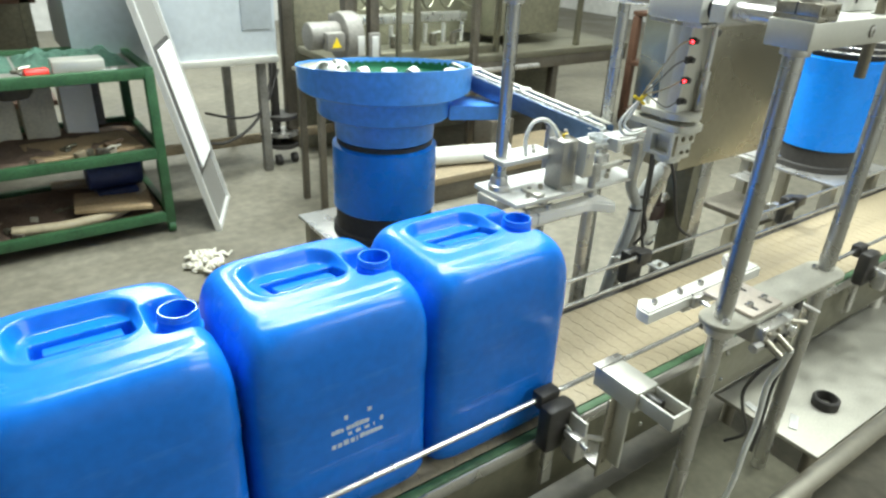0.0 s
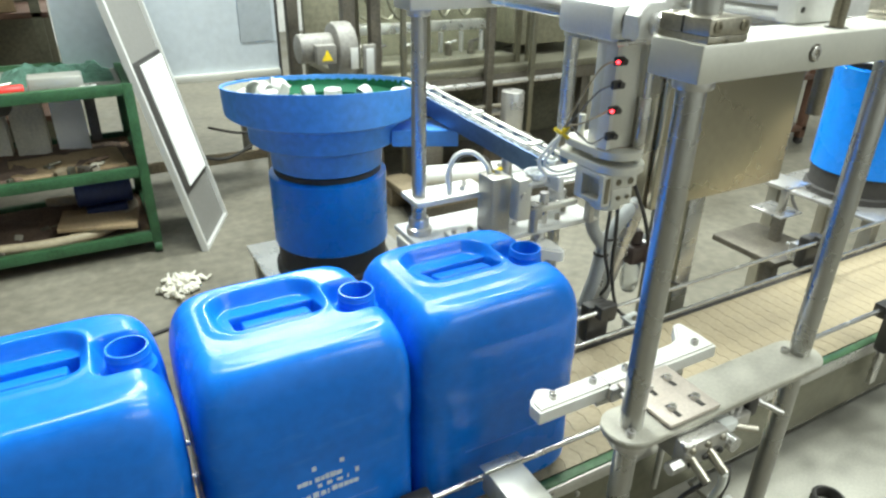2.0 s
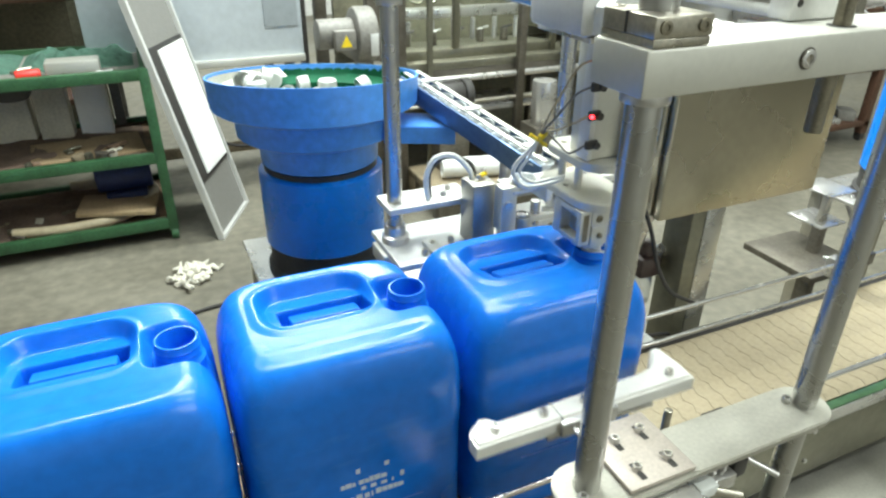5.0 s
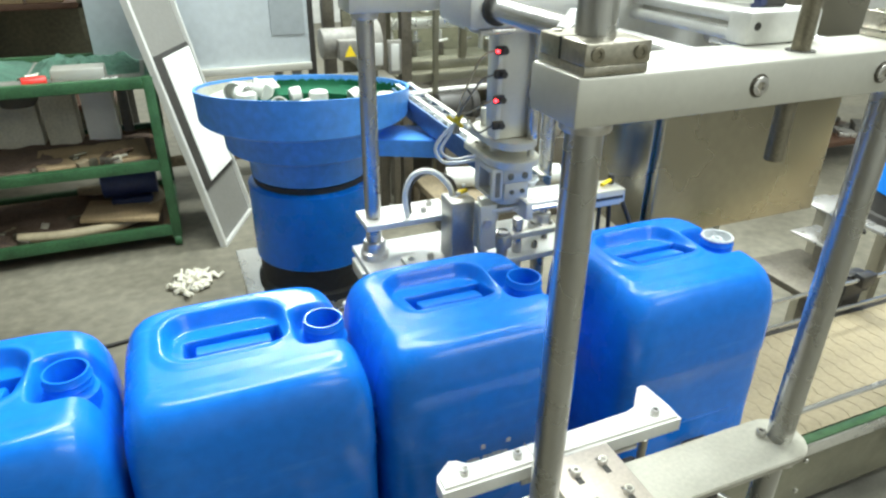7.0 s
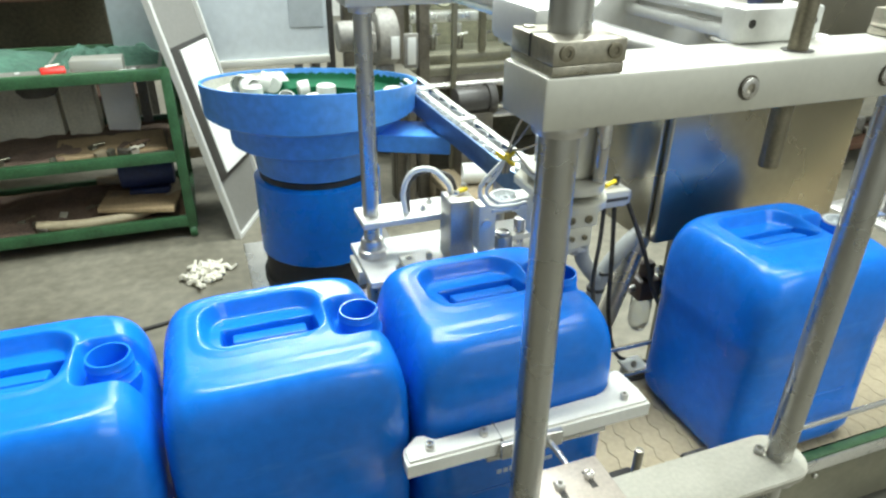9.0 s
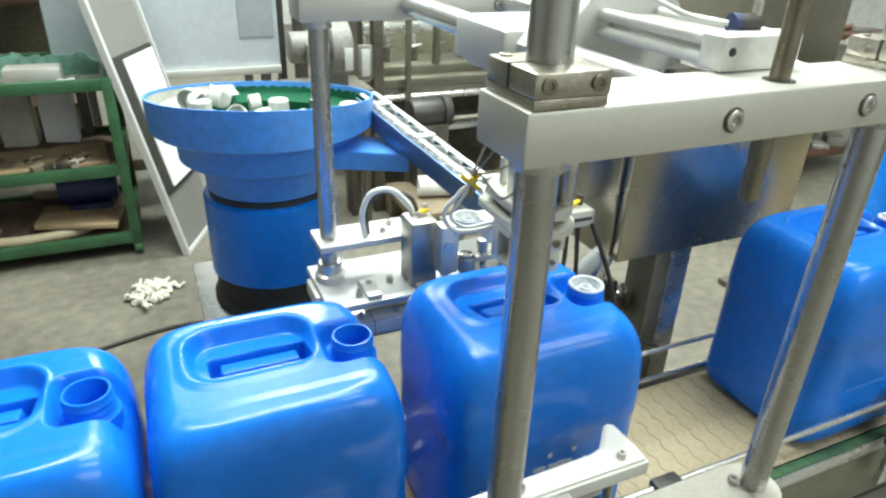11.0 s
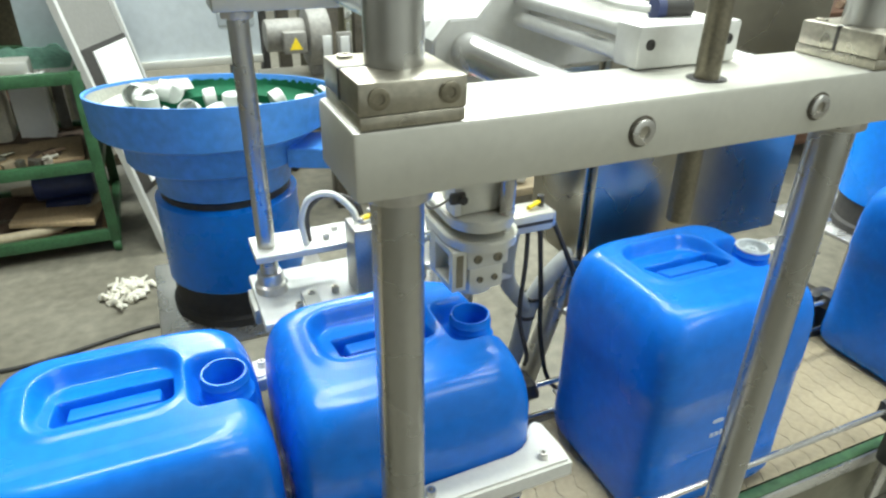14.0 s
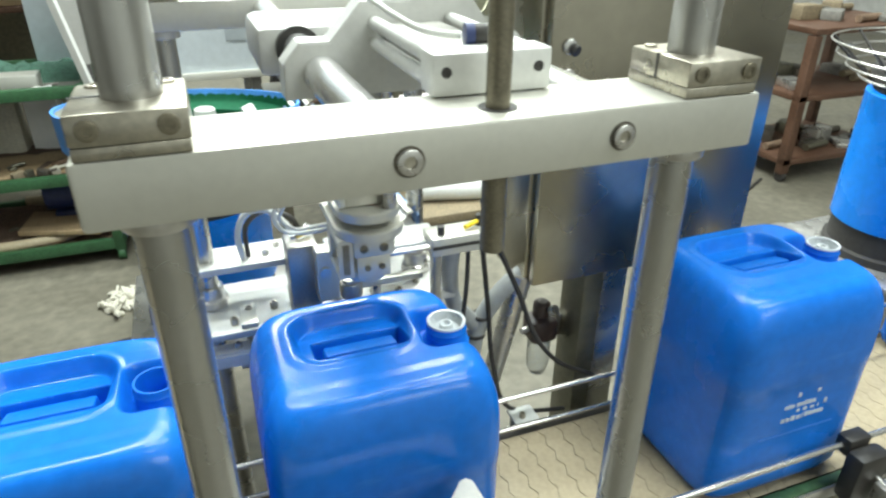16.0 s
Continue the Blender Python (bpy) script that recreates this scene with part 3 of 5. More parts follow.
    # jaw cylinder and its fittings under the bar
    cyl = part("jaw_cylinder", box(1.040, 1.112, 0.470, 0.56, 0.692, 0.7335, 0.003), DARK_ALU, m)
    part("end_block", box(1.036, 1.116, 0.448, 0.4695, 0.690, 0.732, 0.003), STEEL, cyl, "bright steel end block")
    for x in (1.047, 1.076, 1.105):
        part("bolt", bolt_head(x, 0.448, 0.722, 0.0048, 0.004, (0, -1, 0)), DARK_STEEL, cyl)
        part("bolt", bolt_head(x, 0.448, 0.700, 0.0048, 0.004, (0, -1, 0)), BLACK, cyl)
    part("barrel", rod((1.128, 0.440, 0.702), (1.128, 0.540, 0.702), 0.0115, 20, bevel=0.001), CHROME, cyl, "polished barrel")
    part("manifold", box(1.140, 1.196, 0.470, 0.500, 0.690, 0.712, 0.002), STEEL, cyl)
    for x in (1.150, 1.168, 1.186):
        part("port", rod((x, 0.485, 0.712), (x, 0.485, 0.722), 0.0055, 12), STEEL, cyl)
    part("sensor", box(1.200, 1.224, 0.478, 0.510, 0.690, 0.722, 0.004), BLACK, cyl, "black sensor block")
    part("lever", rod((1.224, 0.494, 0.712), (1.262, 0.462, 0.690), 0.0045, 12), STEEL, cyl)
    part("nut", rod((1.012, 0.452, 0.702), (1.034, 0.452, 0.702), 0.009, 6), STEEL, cyl)
    for x in (1.05, 1.085):
        part("fitting", rod((x, 0.45, 0.705), (x, 0.418, 0.690), 0.0065, 14), DARK_STEEL, cyl)
    part("fitting", box(1.128, 1.158, 0.462, 0.488, 0.700, 0.718, 0.003), CAP_WHITE, cyl, "white plastic fitting")
    part("fitting", rod((1.150, 0.47, 0.706), (1.185, 0.45, 0.700), 0.0055, 12), DARK_STEEL, cyl)
    part("grip_nut", rod((1.163, 0.492, 0.7), (1.163, 0.52, 0.7), 0.011, 12), BLACK, cyl)
    part("hose", tube([(1.05, 0.42, 0.69), (1.033, 0.44, 0.65), (1.034, 0.455, 0.60), (1.063, 0.46, 0.541), (1.107, 0.46, 0.46), (1.12, 0.50, 0.40)], 0.0034), BLACK, cyl)
    part("hose", tube([(1.085, 0.42, 0.69), (1.118, 0.44, 0.63), (1.136, 0.46, 0.567), (1.142, 0.46, 0.47), (1.129, 0.46, 0.407), (1.125, 0.46, 0.329), (1.12, 0.47, 0.22)], 0.0058), HOSE_CLEAR, cyl, "milky air hose")
    part("hose", tube([(1.10, 0.425, 0.69), (1.135, 0.442, 0.63), (1.147, 0.455, 0.56), (1.152, 0.455, 0.47), (1.14, 0.452, 0.40)], 0.0032), BLACK, cyl)
    # rear plates
    rear = part("rear_plate", box(0.962, 1.385, 1.035, 1.195, 0.756, 0.768, 0.002), ALU_WHITE, m)
    for x, y in ((1.045, 1.085), (1.085, 1.088), (1.02, 1.06), (1.33, 1.09), (1.29, 1.06)):
        part("bolt", bolt_head(x, y, 0.768, 0.006, 0.012), DARK_STEEL, rear)
    for x in (0.991, 1.346):
        part("collar", lathe(x, REAR_Y, [(0.026, 0.768), (0.026, 0.781), (0.021, 0.784), (0.021, 0.80), (0.019, 0.803)], 28), STEEL, m)
        part("foot_block", box(x - 0.036, x + 0.03, REAR_Y - 0.035, REAR_Y + 0.035, 0.728, 0.7555, 0.002), ALU, m)
    up = part("nest_plate", box(0.968, 1.135, 1.098, 1.174, 0.838, 0.850, 0.002), ALU_WHITE, m)
    for x, y in ((1.085, 1.125), (1.105, 1.150)):
        part("bolt", bolt_head(x, y, 0.850, 0.006, 0.008), STEEL, up)
    part("slot_bar", box(1.03, 1.055, 1.04, 1.10, 0.7685, 0.777, 0.001), ALU, rear)
    part("slot_bar", box(1.12, 1.15, 1.04, 1.10, 0.7685, 0.777, 0.001), ALU, rear)
    # the nest in which a plug waits, with its side cylinder
    nest = part("nest_block", box(1.112, 1.160, 1.052, 1.108, 0.768, 0.890, 0.004), DARK_ALU, m)
    part("front_slab", box(1.150, 1.182, 1.015, 1.046, 0.806, 0.894, 0.003), ALU, nest)
    part("knob", lathe(1.204, 1.032, [(0.010, 0.768), (0.010, 0.800), (0.018, 0.802), (0.018, 0.822), (0.016, 0.826), (0.0, 0.826)], 24), DARK_ALU, nest)
    part("knob_cap", rod((1.204, 1.032, 0.8262), (1.204, 1.032, 0.831), 0.013, 20, bevel=0.001), STEEL, nest)
    part("hose", tube([(1.050, 1.115, 0.850), (1.046, 1.115, 0.895), (1.062, 1.112, 0.930), (1.095, 1.105, 0.934), (1.122, 1.095, 0.908), (1.128, 1.09, 0.888)], 0.0050), HOSE_CLEAR, nest, "milky air hose")
    part("hose", tube([(1.058, 1.125, 0.850), (1.06, 1.13, 0.90), (1.09, 1.125, 0.925), (1.13, 1.11, 0.915), (1.140, 1.10, 0.888)], 0.004), BLACK, nest)
    part("fitting", rod((1.132, 1.078, 0.897), (1.154, 1.088, 0.897), 0.0042, 12), YELLOW, nest, "yellow push-in fitting")
    for x, y, z, h in ((1.17, 1.07, 0.80, 0.03), (1.19, 1.085, 0.768, 0.05), (1.25, 1.06, 0.768, 0.07)):
        part("stand_off", rod((x, y, z), (x, y, z + h), 0.010, 16, bevel=0.001), STEEL, nest)
    part("link_bar", box(1.155, 1.30, 1.088, 1.112, 0.836, 0.848, 0.002), DARK_ALU, nest)
    part("link_bar", box(1.225, 1.33, 1.045, 1.060, 0.800, 0.812, 0.002), ALU, nest)
    part("pad_nut", rod((1.162, 1.010, 0.86), (1.162, 1.0145, 0.86), 0.008, 16), STEEL, nest)
    for x, y, z in ((1.125, 1.06, 0.9025), (1.15, 1.09, 0.9025)):
        part("bolt", bolt_head(x, y, z, 0.005, 0.005), STEEL, nest)
    side = part("side_cylinder", box(1.325, 1.425, 0.985, 1.035, 0.868, 0.900, 0.004), ALU, m)
    part("groove", box(1.326, 1.424, 0.9842, 0.9855, 0.881, 0.887, 0), BLACK, side)
    part("end_cap", box(1.4255, 1.431, 0.988, 1.032, 0.871, 0.897, 0.001), STEEL, side)
    for y in (0.995, 1.022):
        part("piston_rod", rod((1.235, y, 0.884), (1.325, y, 0.884), 0.005, 14), CHROME, side)
    part("pusher", box(1.222, 1.236, 0.985, 1.035, 0.868, 0.90, 0.002), ALU_WHITE, side)
    part("pedestal", box(1.336, 1.350, 1.010, 1.03, 0.768, 0.868, 0.002), DARK_ALU, side)
    part("fitting", rod((1.385, 1.000, 0.906), (1.412, 1.012, 0.908), 0.0038, 10), YELLOW, side, "yellow push-in fitting")
    part("elbow", rod((1.415, 1.014, 0.900), (1.415, 1.014, 0.918), 0.006, 12), BLACK, side)
    part("elbow", rod((1.345, 1.000, 0.900), (1.345, 1.000, 0.914), 0.006, 12), BLACK, side)
    part("table_leg", rod((1.25, 1.07, 0.0), (1.25, 1.07, 0.756), 0.016, 20), STEEL, m)
    # pneumatic cylinder over the beams
    cyl2 = part("stroke_cylinder", box(1.181, 1.234, 0.555, 0.700, 1.2465, 1.268, 0.005), DARK_ALU, m)
    part("cylinder_cap", box(1.165, 1.250, 0.529, 0.5555, 1.2462, 1.274, 0.002), ALU_WHITE, cyl2)
    for x, z in ((1.173, 1.252), (1.173, 1.268), (1.242, 1.252), (1.242, 1.268)):
        part("tie_rod", rod((x, 0.5555, z), (x, 0.700, z), 0.0058, 16), ALU_WHITE, cyl2)
    for x in (1.174, 1.240):
        part("bolt", bolt_head(x, 0.529, 1.262, 0.0036, 0.0008, (0, -1, 0)), BLACK, cyl2)
    flange = part("end_flange", extrude([(1.093, 0), (1.322, 0), (1.322, 0.030), (1.308, 0.046), (1.286, 0.046), (1.262, 0.078), (1.162, 0.078), (1.134, 0.047), (1.108, 0.047), (1.093, 0.030)], 0.700, 0.730), ALU_WHITE, m)
    flip = Matrix(((1, 0, 0, 0), (0, 0, 1, 0), (0, 1, 0, 1.208), (0, 0, 0, 1)))
    flange.data.transform(Matrix.Translation(-Vector(m.location)) @ flip @ Matrix.Translation(Vector(m.location)))
    flange.data.flip_normals()
    for x in (1.125, 1.290):
        part("guide_rod", rod((x, COL_Y + 0.03, 1.228), (x, REAR_Y - 0.03, 1.228), 0.0160, 28), CHROME, m, "chromed guide rod")
    elbow = part("air_fitting", rod((1.205, 0.560, 1.279), (1.226, 0.557, 1.279), 0.0075, 16, bevel=0.001), BLACK, m, "black elbow fitting with a blue ring")
    part("ring", rod((1.199, 0.561, 1.279), (1.205, 0.560, 1.279), 0.008, 16), NAVY, elbow)
    part("screw", rod((1.222, 0.557, 1.285), (1.222, 0.557, 1.297), 0.004, 10), STEEL, elbow)
    part("hose", tube([(1.196, 0.561, 1.279), (1.17, 0.58, 1.283), (1.14, 0.64, 1.305), (1.10, 0.76, 1.34), (1.13, 0.95, 1.40)], 0.0024), HOSE_CLEAR, elbow)
    part("hose", tube([(1.222, 0.557, 1.297), (1.225, 0.56, 1.312), (1.19, 0.60, 1.318), (1.15, 0.70, 1.33), (1.16, 0.9, 1.42)], 0.0022), HOSE_CLEAR, elbow)
    return m


machine = capping_machine()


def capping_head(m):
    """The sliding head with its cylinder, sensors and chuck, built at its front place."""
    h = part("capping_head", box(1.085, 1.332, 0.742, 0.862, 1.200, 1.250, 0.010), ALU_WHITE, m, "cast aluminium sliding capping head")
    for x in (1.125, 1.290):
        part("bush", rod((x, 0.734, 1.228), (x, 0.7415, 1.228), 0.0225, 28), BLACK, h)
    part("lip_plate", box(1.105, 1.30, 0.748, 0.868, 1.192, 1.1995, 0.002), STEEL, h)
    body = box(1.176, 1.240, 0.812, 0.868, 1.012, 1.1915, 0.004)
    part("cylinder_body", body, ALU, h)
    part("sensor_rail", box(1.1665, 1.1755, 0.809, 0.835, 1.014, 1.1915, 0.001), ALU_WHITE, h)
    for z, lit in ((1.158, True), (1.122, False), (1.082, True), (1.040, False)):
        part("sensor", box(1.158, 1.178, 0.800, 0.8085, z - 0.007, z + 0.007, 0.003), BLACK, h)
        part("sensor_knob", rod((1.172, 0.7985, z), (1.172, 0.795, z), 0.0055, 12), BLACK, h)
        if lit:
            part("sensor_lamp", rod((1.160, 0.8005, z), (1.160, 0.7970, z), 0.0027, 10), LED_RED, h, "lit red lamp")
    part("guide_post", rod((1.232, 0.802, 1.012), (1.232, 0.802, 1.095), 0.0095, 18, bevel=0.001), STEEL, h)
    part("guide_pin", rod((1.232, 0.802, 1.095), (1.232, 0.802, 1.1915), 0.0065, 16), CHROME, h)
    part("foot_plate", pill_y(1.164, 1.250, 0.782, 0.925, 0.998, 1.0115), ALU, h)
    bm = box(1.180, 1.237, 0.797, 0.868, 0.944, 0.974, 0.004)
    box(1.184, 1.231, 0.799, 0.866, 0.912, 0.9445, 0.003, bm)
    for y0, y1, z0, z1 in ((0.797, 0.806, 0.918, 0.974), (0.850, 0.868, 0.918, 0.974), (0.8055, 0.8505, 0.964, 0.974), (0.8055, 0.8505, 0.918, 0.926)):
        box(1.160, 1.1795, y0, y1, z0, z1, 0.001, bm)
    lathe(1.204, 0.833, [(0.0, 0.913), (0.027, 0.913), (0.0275, 0.906), (0.0265, 0.902), (0.0, 0.904)], 32, bm)
    for x, y in ((1.186, 0.85), (1.232, 0.802), (1.19, 0.90)):
        rod((x, y, 0.974), (x, y, 1.05), 0.006, 14, bm=bm)
    for x, y in ((1.178, 0.90), (1.236, 0.90), (1.178, 0.87)):
        bolt_head(x, y, 0.988, 0.004, 0.003, (0, 0, 1), bm)
    dark = box(1.1655, 1.1745, 0.7962, 0.7975, 0.924, 0.968, 0)
    for x, z, r in ((1.194, 0.958, 0.0058), (1.221, 0.957, 0.0062), (1.198, 0.929, 0.0042), (1.218, 0.929, 0.0042)):
        head_ring = bolt_head(0, 0, 0, r, 0.0025)
        bmesh.ops.transform(head_ring, matrix=pose(x, 0.7975, z, 90), verts=head_ring.verts)
        join(dark, head_ring)
    for f in dark.faces:
        f.material_index = 1
    join(bm, dark)
    c = part("chuck", join(pill_y(1.160, 1.254, 0.776, 0.935, 0.9745, 0.988), bm), ALU, h, "satin aluminium gripper chuck on a rounded flange")
    c.data.materials.append(SCREW)
    return h, c


head, chuck = capping_head(machine)


def chuck_details(h):
    """Sensor leads gathered at a yellow tie, and the air hoses that loop down to the flange."""
    tie = Vector((1.122, 0.868, 1.032))
    for k, z in enumerate((1.158, 1.122, 1.082, 1.040)):
        part("sensor_lead", tube([(1.159, 0.806, z), (1.140, 0.815, z - 0.012), (1.124 + 0.004 * k, 0.84, 0.45 * z + 0.55 * tie.z), (tie.x + 0.003 * k, tie.y - 0.004, tie.z + 0.012), (tie.x - 0.004 + 0.003 * k, tie.y, tie.z - 0.02)], 0.0017, 6), (PIPE_TAN, MOTOR_GREY)[k % 2], h)
    for k, (dx, dy, dz) in enumerate(((-0.014, 0.004, 0.010), (0.010, -0.006, 0.014), (0.002, 0.008, -0.014))):
        part("tie", rod(tie + Vector((dx, dy, dz)), tie - Vector((dx, dy, dz)) * 0.8, 0.0032, 8), YELLOW, h, "yellow tie")
    part("hose", tube([tie, (1.108, 0.875, 1.015), (1.092, 0.885, 0.985), (1.105, 0.880, 0.960), (1.140, 0.872, 0.958), (1.172, 0.868, 0.964)], 0.0032), HOSE_CLEAR, h, "milky air hose")
    part("hose", tube([tie, (1.112, 0.872, 1.01), (1.100, 0.880, 0.982), (1.118, 0.872, 0.966), (1.150, 0.868, 0.968), (1.172, 0.866, 0.970)], 0.0026), HOSE_CLEAR, h, "milky air hose")


chuck_details(head)


def clamp_jaw(m, y, sign, label):
    """A white jaw with two horns; it slides across the conveyor. y: its outer face."""
    d = sign
    pts = [(0.910, 0), (1.268, 0), (1.270, 0.03), (1.267, 0.074), (1.260, 0.080), (1.252, 0.078), (1.222, 0.045), (1.205, 0.040), (0.990, 0.034), (0.958, 0.034), (0.946, 0.045), (0.936, 0.047), (0.914, 0.030), (0.910, 0.022)]
    jaw = part("clamp_jaw", extrude([(x, y + d * q) for x, q in pts], 0.700, 0.728, 0.004), WHITE_PE, m, label)
    for x in (0.945, 1.02, 1.085, 1.236):
        part("bolt", bolt_head(x, y + d * 0.018, 0.728, 0.006, 0.009), STEEL, jaw)
    for x in (1.052, 1.105):
        part("slide_rod", rod((x, y - d * 0.010, 0.714), (x, y - d * 0.10, 0.714), 0.0045, 14), CHROME, jaw)
    part("push_plate", box(1.035, 1.125, min(y - d * 0.0005, y - d * 0.010), max(y - d * 0.0005, y - d * 0.010), 0.702, 0.7265, 0.002), STEEL, jaw)
    part("backing", box(1.02, 1.20, y + d * 0.002, y + d * 0.03, 0.692, 0.6995, 0.001), STEEL, jaw)
    part("seam", box(1.0395, 1.0405, y - d * 0.0003, y + d * 0.036, 0.7005, 0.7283, 0), BOARD_GREY, jaw)
    return jaw


front_jaw = clamp_jaw(machine, 0.600, 1, "white plastic clamp jaw")
rear_jaw = clamp_jaw(machine, 1.072, -1, "white plastic clamp jaw")


# ---- bowl feeders ----
def bowl_feeder(cx, cy, dz, chute, label):
    f = thing("bowl_feeder", cx, cy, 0, label, "bowl feeder", "vibratory bowl feeders")
    top = 0.743 if chute else 0.880
    part("drum", lathe(cx, cy, [(0.150, 0.54 + dz), (0.157, 0.545 + dz), (0.157, top - 0.005 + dz), (0.150, top + dz)]), BLUE_DRUM, f)
    part("base_ring", lathe(cx, cy, [(0.160, 0.455 + dz), (0.160, 0.475 + dz), (0.150, 0.48 + dz), (0.150, 0.54 + dz)]), RUBBER, f)
    part("spring_ring", lathe(cx, cy, [(0.143, top + 0.001 + dz), (0.143, top + 0.0135 + dz)]), BLACK, f)
    prof = [(0.0, 0.757), (0.138, 0.758), (0.146, 0.762), (0.150, 0.822), (0.156, 0.829), (0.190, 0.833), (0.197, 0.838), (0.200, 0.896), (0.206, 0.903), (0.243, 0.906), (0.250, 0.911), (0.253, 0.998), (0.248, 0.998), (0.244, 0.915), (0.236, 0.908), (0.195, 0.900), (0.188, 0.845), (0.0, 0.840)]
    if not chute:
        prof = [(0.0, 0.894), (0.150, 0.894), (0.156, 0.899), (0.156, 0.975), (0.150, 0.985), (0.140, 0.985), (0.138, 0.92), (0.0, 0.915)]
    bm = lathe(cx, cy, [(r, z + dz) for r, z in prof], 72)
    back = Vector((0.35, 0.93))

    def slant(mesh, drop):
        """The bowl's rim falls towards the back."""
        for v in mesh.verts:
            if v.co.z > 0.95 + dz:
                v.co.z -= drop * (1 + Vector((v.co.x - cx, v.co.y - cy)).dot(back) / 0.25)

    slant(bm, 0.029)
    bowl = part("bowl", bm, BLUE_PAINT if chute else RUBBER, f)
    if not chute:
        for r, z in ((0.182, 0.905), (0.216, 0.930), (0.244, 0.958), (0.262, 0.990)):
            part("wire_ring", lathe(cx, cy, [(r, z + dz), (r + 0.0025, z + dz + 0.002), (r + 0.0025, z + dz + 0.004), (r, z + dz + 0.006), (r - 0.002, z + dz + 0.003), (r, z + dz)], 56, caps=False), STEEL, bowl)
        for k in range(12):
            ca, sa = math.cos(k * math.pi / 6), math.sin(k * math.pi / 6)
            part("rib", rod((cx + 0.154 * ca, cy + 0.154 * sa, 0.900 + dz), (cx + 0.264 * ca, cy + 0.264 * sa, 0.993 + dz), 0.0035, 8), BLACK, bowl)
        ca, sa = math.cos(radians(205)), math.sin(radians(205))
        part("strap", rod((cx + 0.13 * ca, cy + 0.13 * sa, 1.000 + dz), (cx + 0.255 * ca, cy + 0.255 * sa, 0.965 + dz), 0.010, 8), BLUE_PAINT, bowl, "light blue strap")
    if chute:
        bm = lathe(cx, cy, [(0.2474, 0.990 + dz), (0.2430, 0.917 + dz), (0.235, 0.911 + dz), (0.193, 0.903 + dz), (0.186, 0.848 + dz), (0.0, 0.843 + dz)], 56, caps=False)
        slant(bm, 0.029)
        part("lining", bm, GREEN_FELT, bowl, "green lining")
    if chute:
        track = bmesh.new()
        for r0, r1, za, zb in ((0.190, 0.2440, 0.925, 0.935), (0.2425, 0.2458, 0.935, 0.992)):
            inner_edge = [track.verts.new((cx + r0 * math.cos(a), cy + r0 * math.sin(a), za)) for a in (radians(98 + 6 * k) for k in range(21))]
            outer_edge = [track.verts.new((cx + r1 * math.cos(a), cy + r1 * math.sin(a), zb)) for a in (radians(98 + 6 * k) for k in range(21))]
            for k in range(20):
                track.faces.new((inner_edge[k], inner_edge[k + 1], outer_edge[k + 1], outer_edge[k]))
        slant(track, 0.029)
        part("track", track, TRACK, bowl, "worn grey feeding track")
    part("table", box(cx - 0.20, cx + 0.22, cy - 0.20, cy + 0.22, 0.443 + dz, 0.455 + dz, 0.003), STEEL, f)
    for dx in (-0.17, 0.17):
        for dy in (-0.17, 0.17):
            part("leg", box(cx + dx - 0.02, cx + dx + 0.02, cy + dy - 0.02, cy + dy + 0.02, 0, 0.443 + dz, 0.002), BRUSHED, f)
    if chute:
        a, b = Vector((1.232, 1.655, 0.935)), Vector((1.312, 1.105, 0.872))
        u = (b - a).normalized()
        n = Vector((0, 0, 1)).cross(u).normalized()
        turn = Matrix((u, n, u.cross(n))).transposed().to_4x4()
        mid, ln = (a + b) / 2, (b - a).length / 2
        ch = part("chute", box(mid.x - ln, mid.x + ln, mid.y - 0.027, mid.y + 0.027, mid.z - 0.010, mid.z, 0.001, turn=turn), STEEL, f, "sloping steel chute full of plugs")
        for w in (-0.031, 0.031):
            o = mid + n * w
            part("side_wall", box(o.x - ln, o.x + ln, o.y - 0.003, o.y + 0.003, o.z - 0.03, o.z + 0.016, 0.001, turn=turn), BLUE_STEEL, ch)
        for w in (-0.017, 0.017):
            o = mid + n * w + Vector((0, 0, 0.022))
            part("cover_strip", box(o.x - ln, o.x + ln, o.y - 0.006, o.y + 0.006, o.z - 0.002, o.z + 0.002, 0.001, turn=turn), ALU, ch)
        for k in (-0.7, 0.0, 0.75):
            o = mid + u * (ln * k) + Vector((0, 0, 0.027))
            part("strap", box(o.x - 0.008, o.x + 0.008, o.y - 0.020, o.y + 0.020, o.z - 0.003, o.z + 0.002, 0.001, turn=turn), ALU_WHITE, ch)
        part("end_plate", box(1.172, 1.350, 1.012, 1.078, 0.879, 0.886, 0.002), ALU_WHITE, ch)
        part("spout", extrude([(1.10, 1.500), (1.252, 1.428), (1.275, 1.545), (1.16, 1.60)], 0.832, 0.874, 0.002), BLUE_PAINT, f, "blue return spout")
        part("chute_post", rod((1.33, 1.32, 0.0), (1.33, 1.32, 0.865), 0.014, 18), STEEL, f)
        for i in range(9):
            p = a + u * (0.04 + i * 0.056) + Vector((0, 0, 0.009))
            plug(p.x, p.y, p.z, turn)
    return f


bowl_feeder(0.985, 1.669, 0.0, True, "blue vibratory bowl feeder with green lining and plugs")
bowl_feeder(2.72, 1.21, 0.075, False, "second blue bowl feeder beside the conveyor")


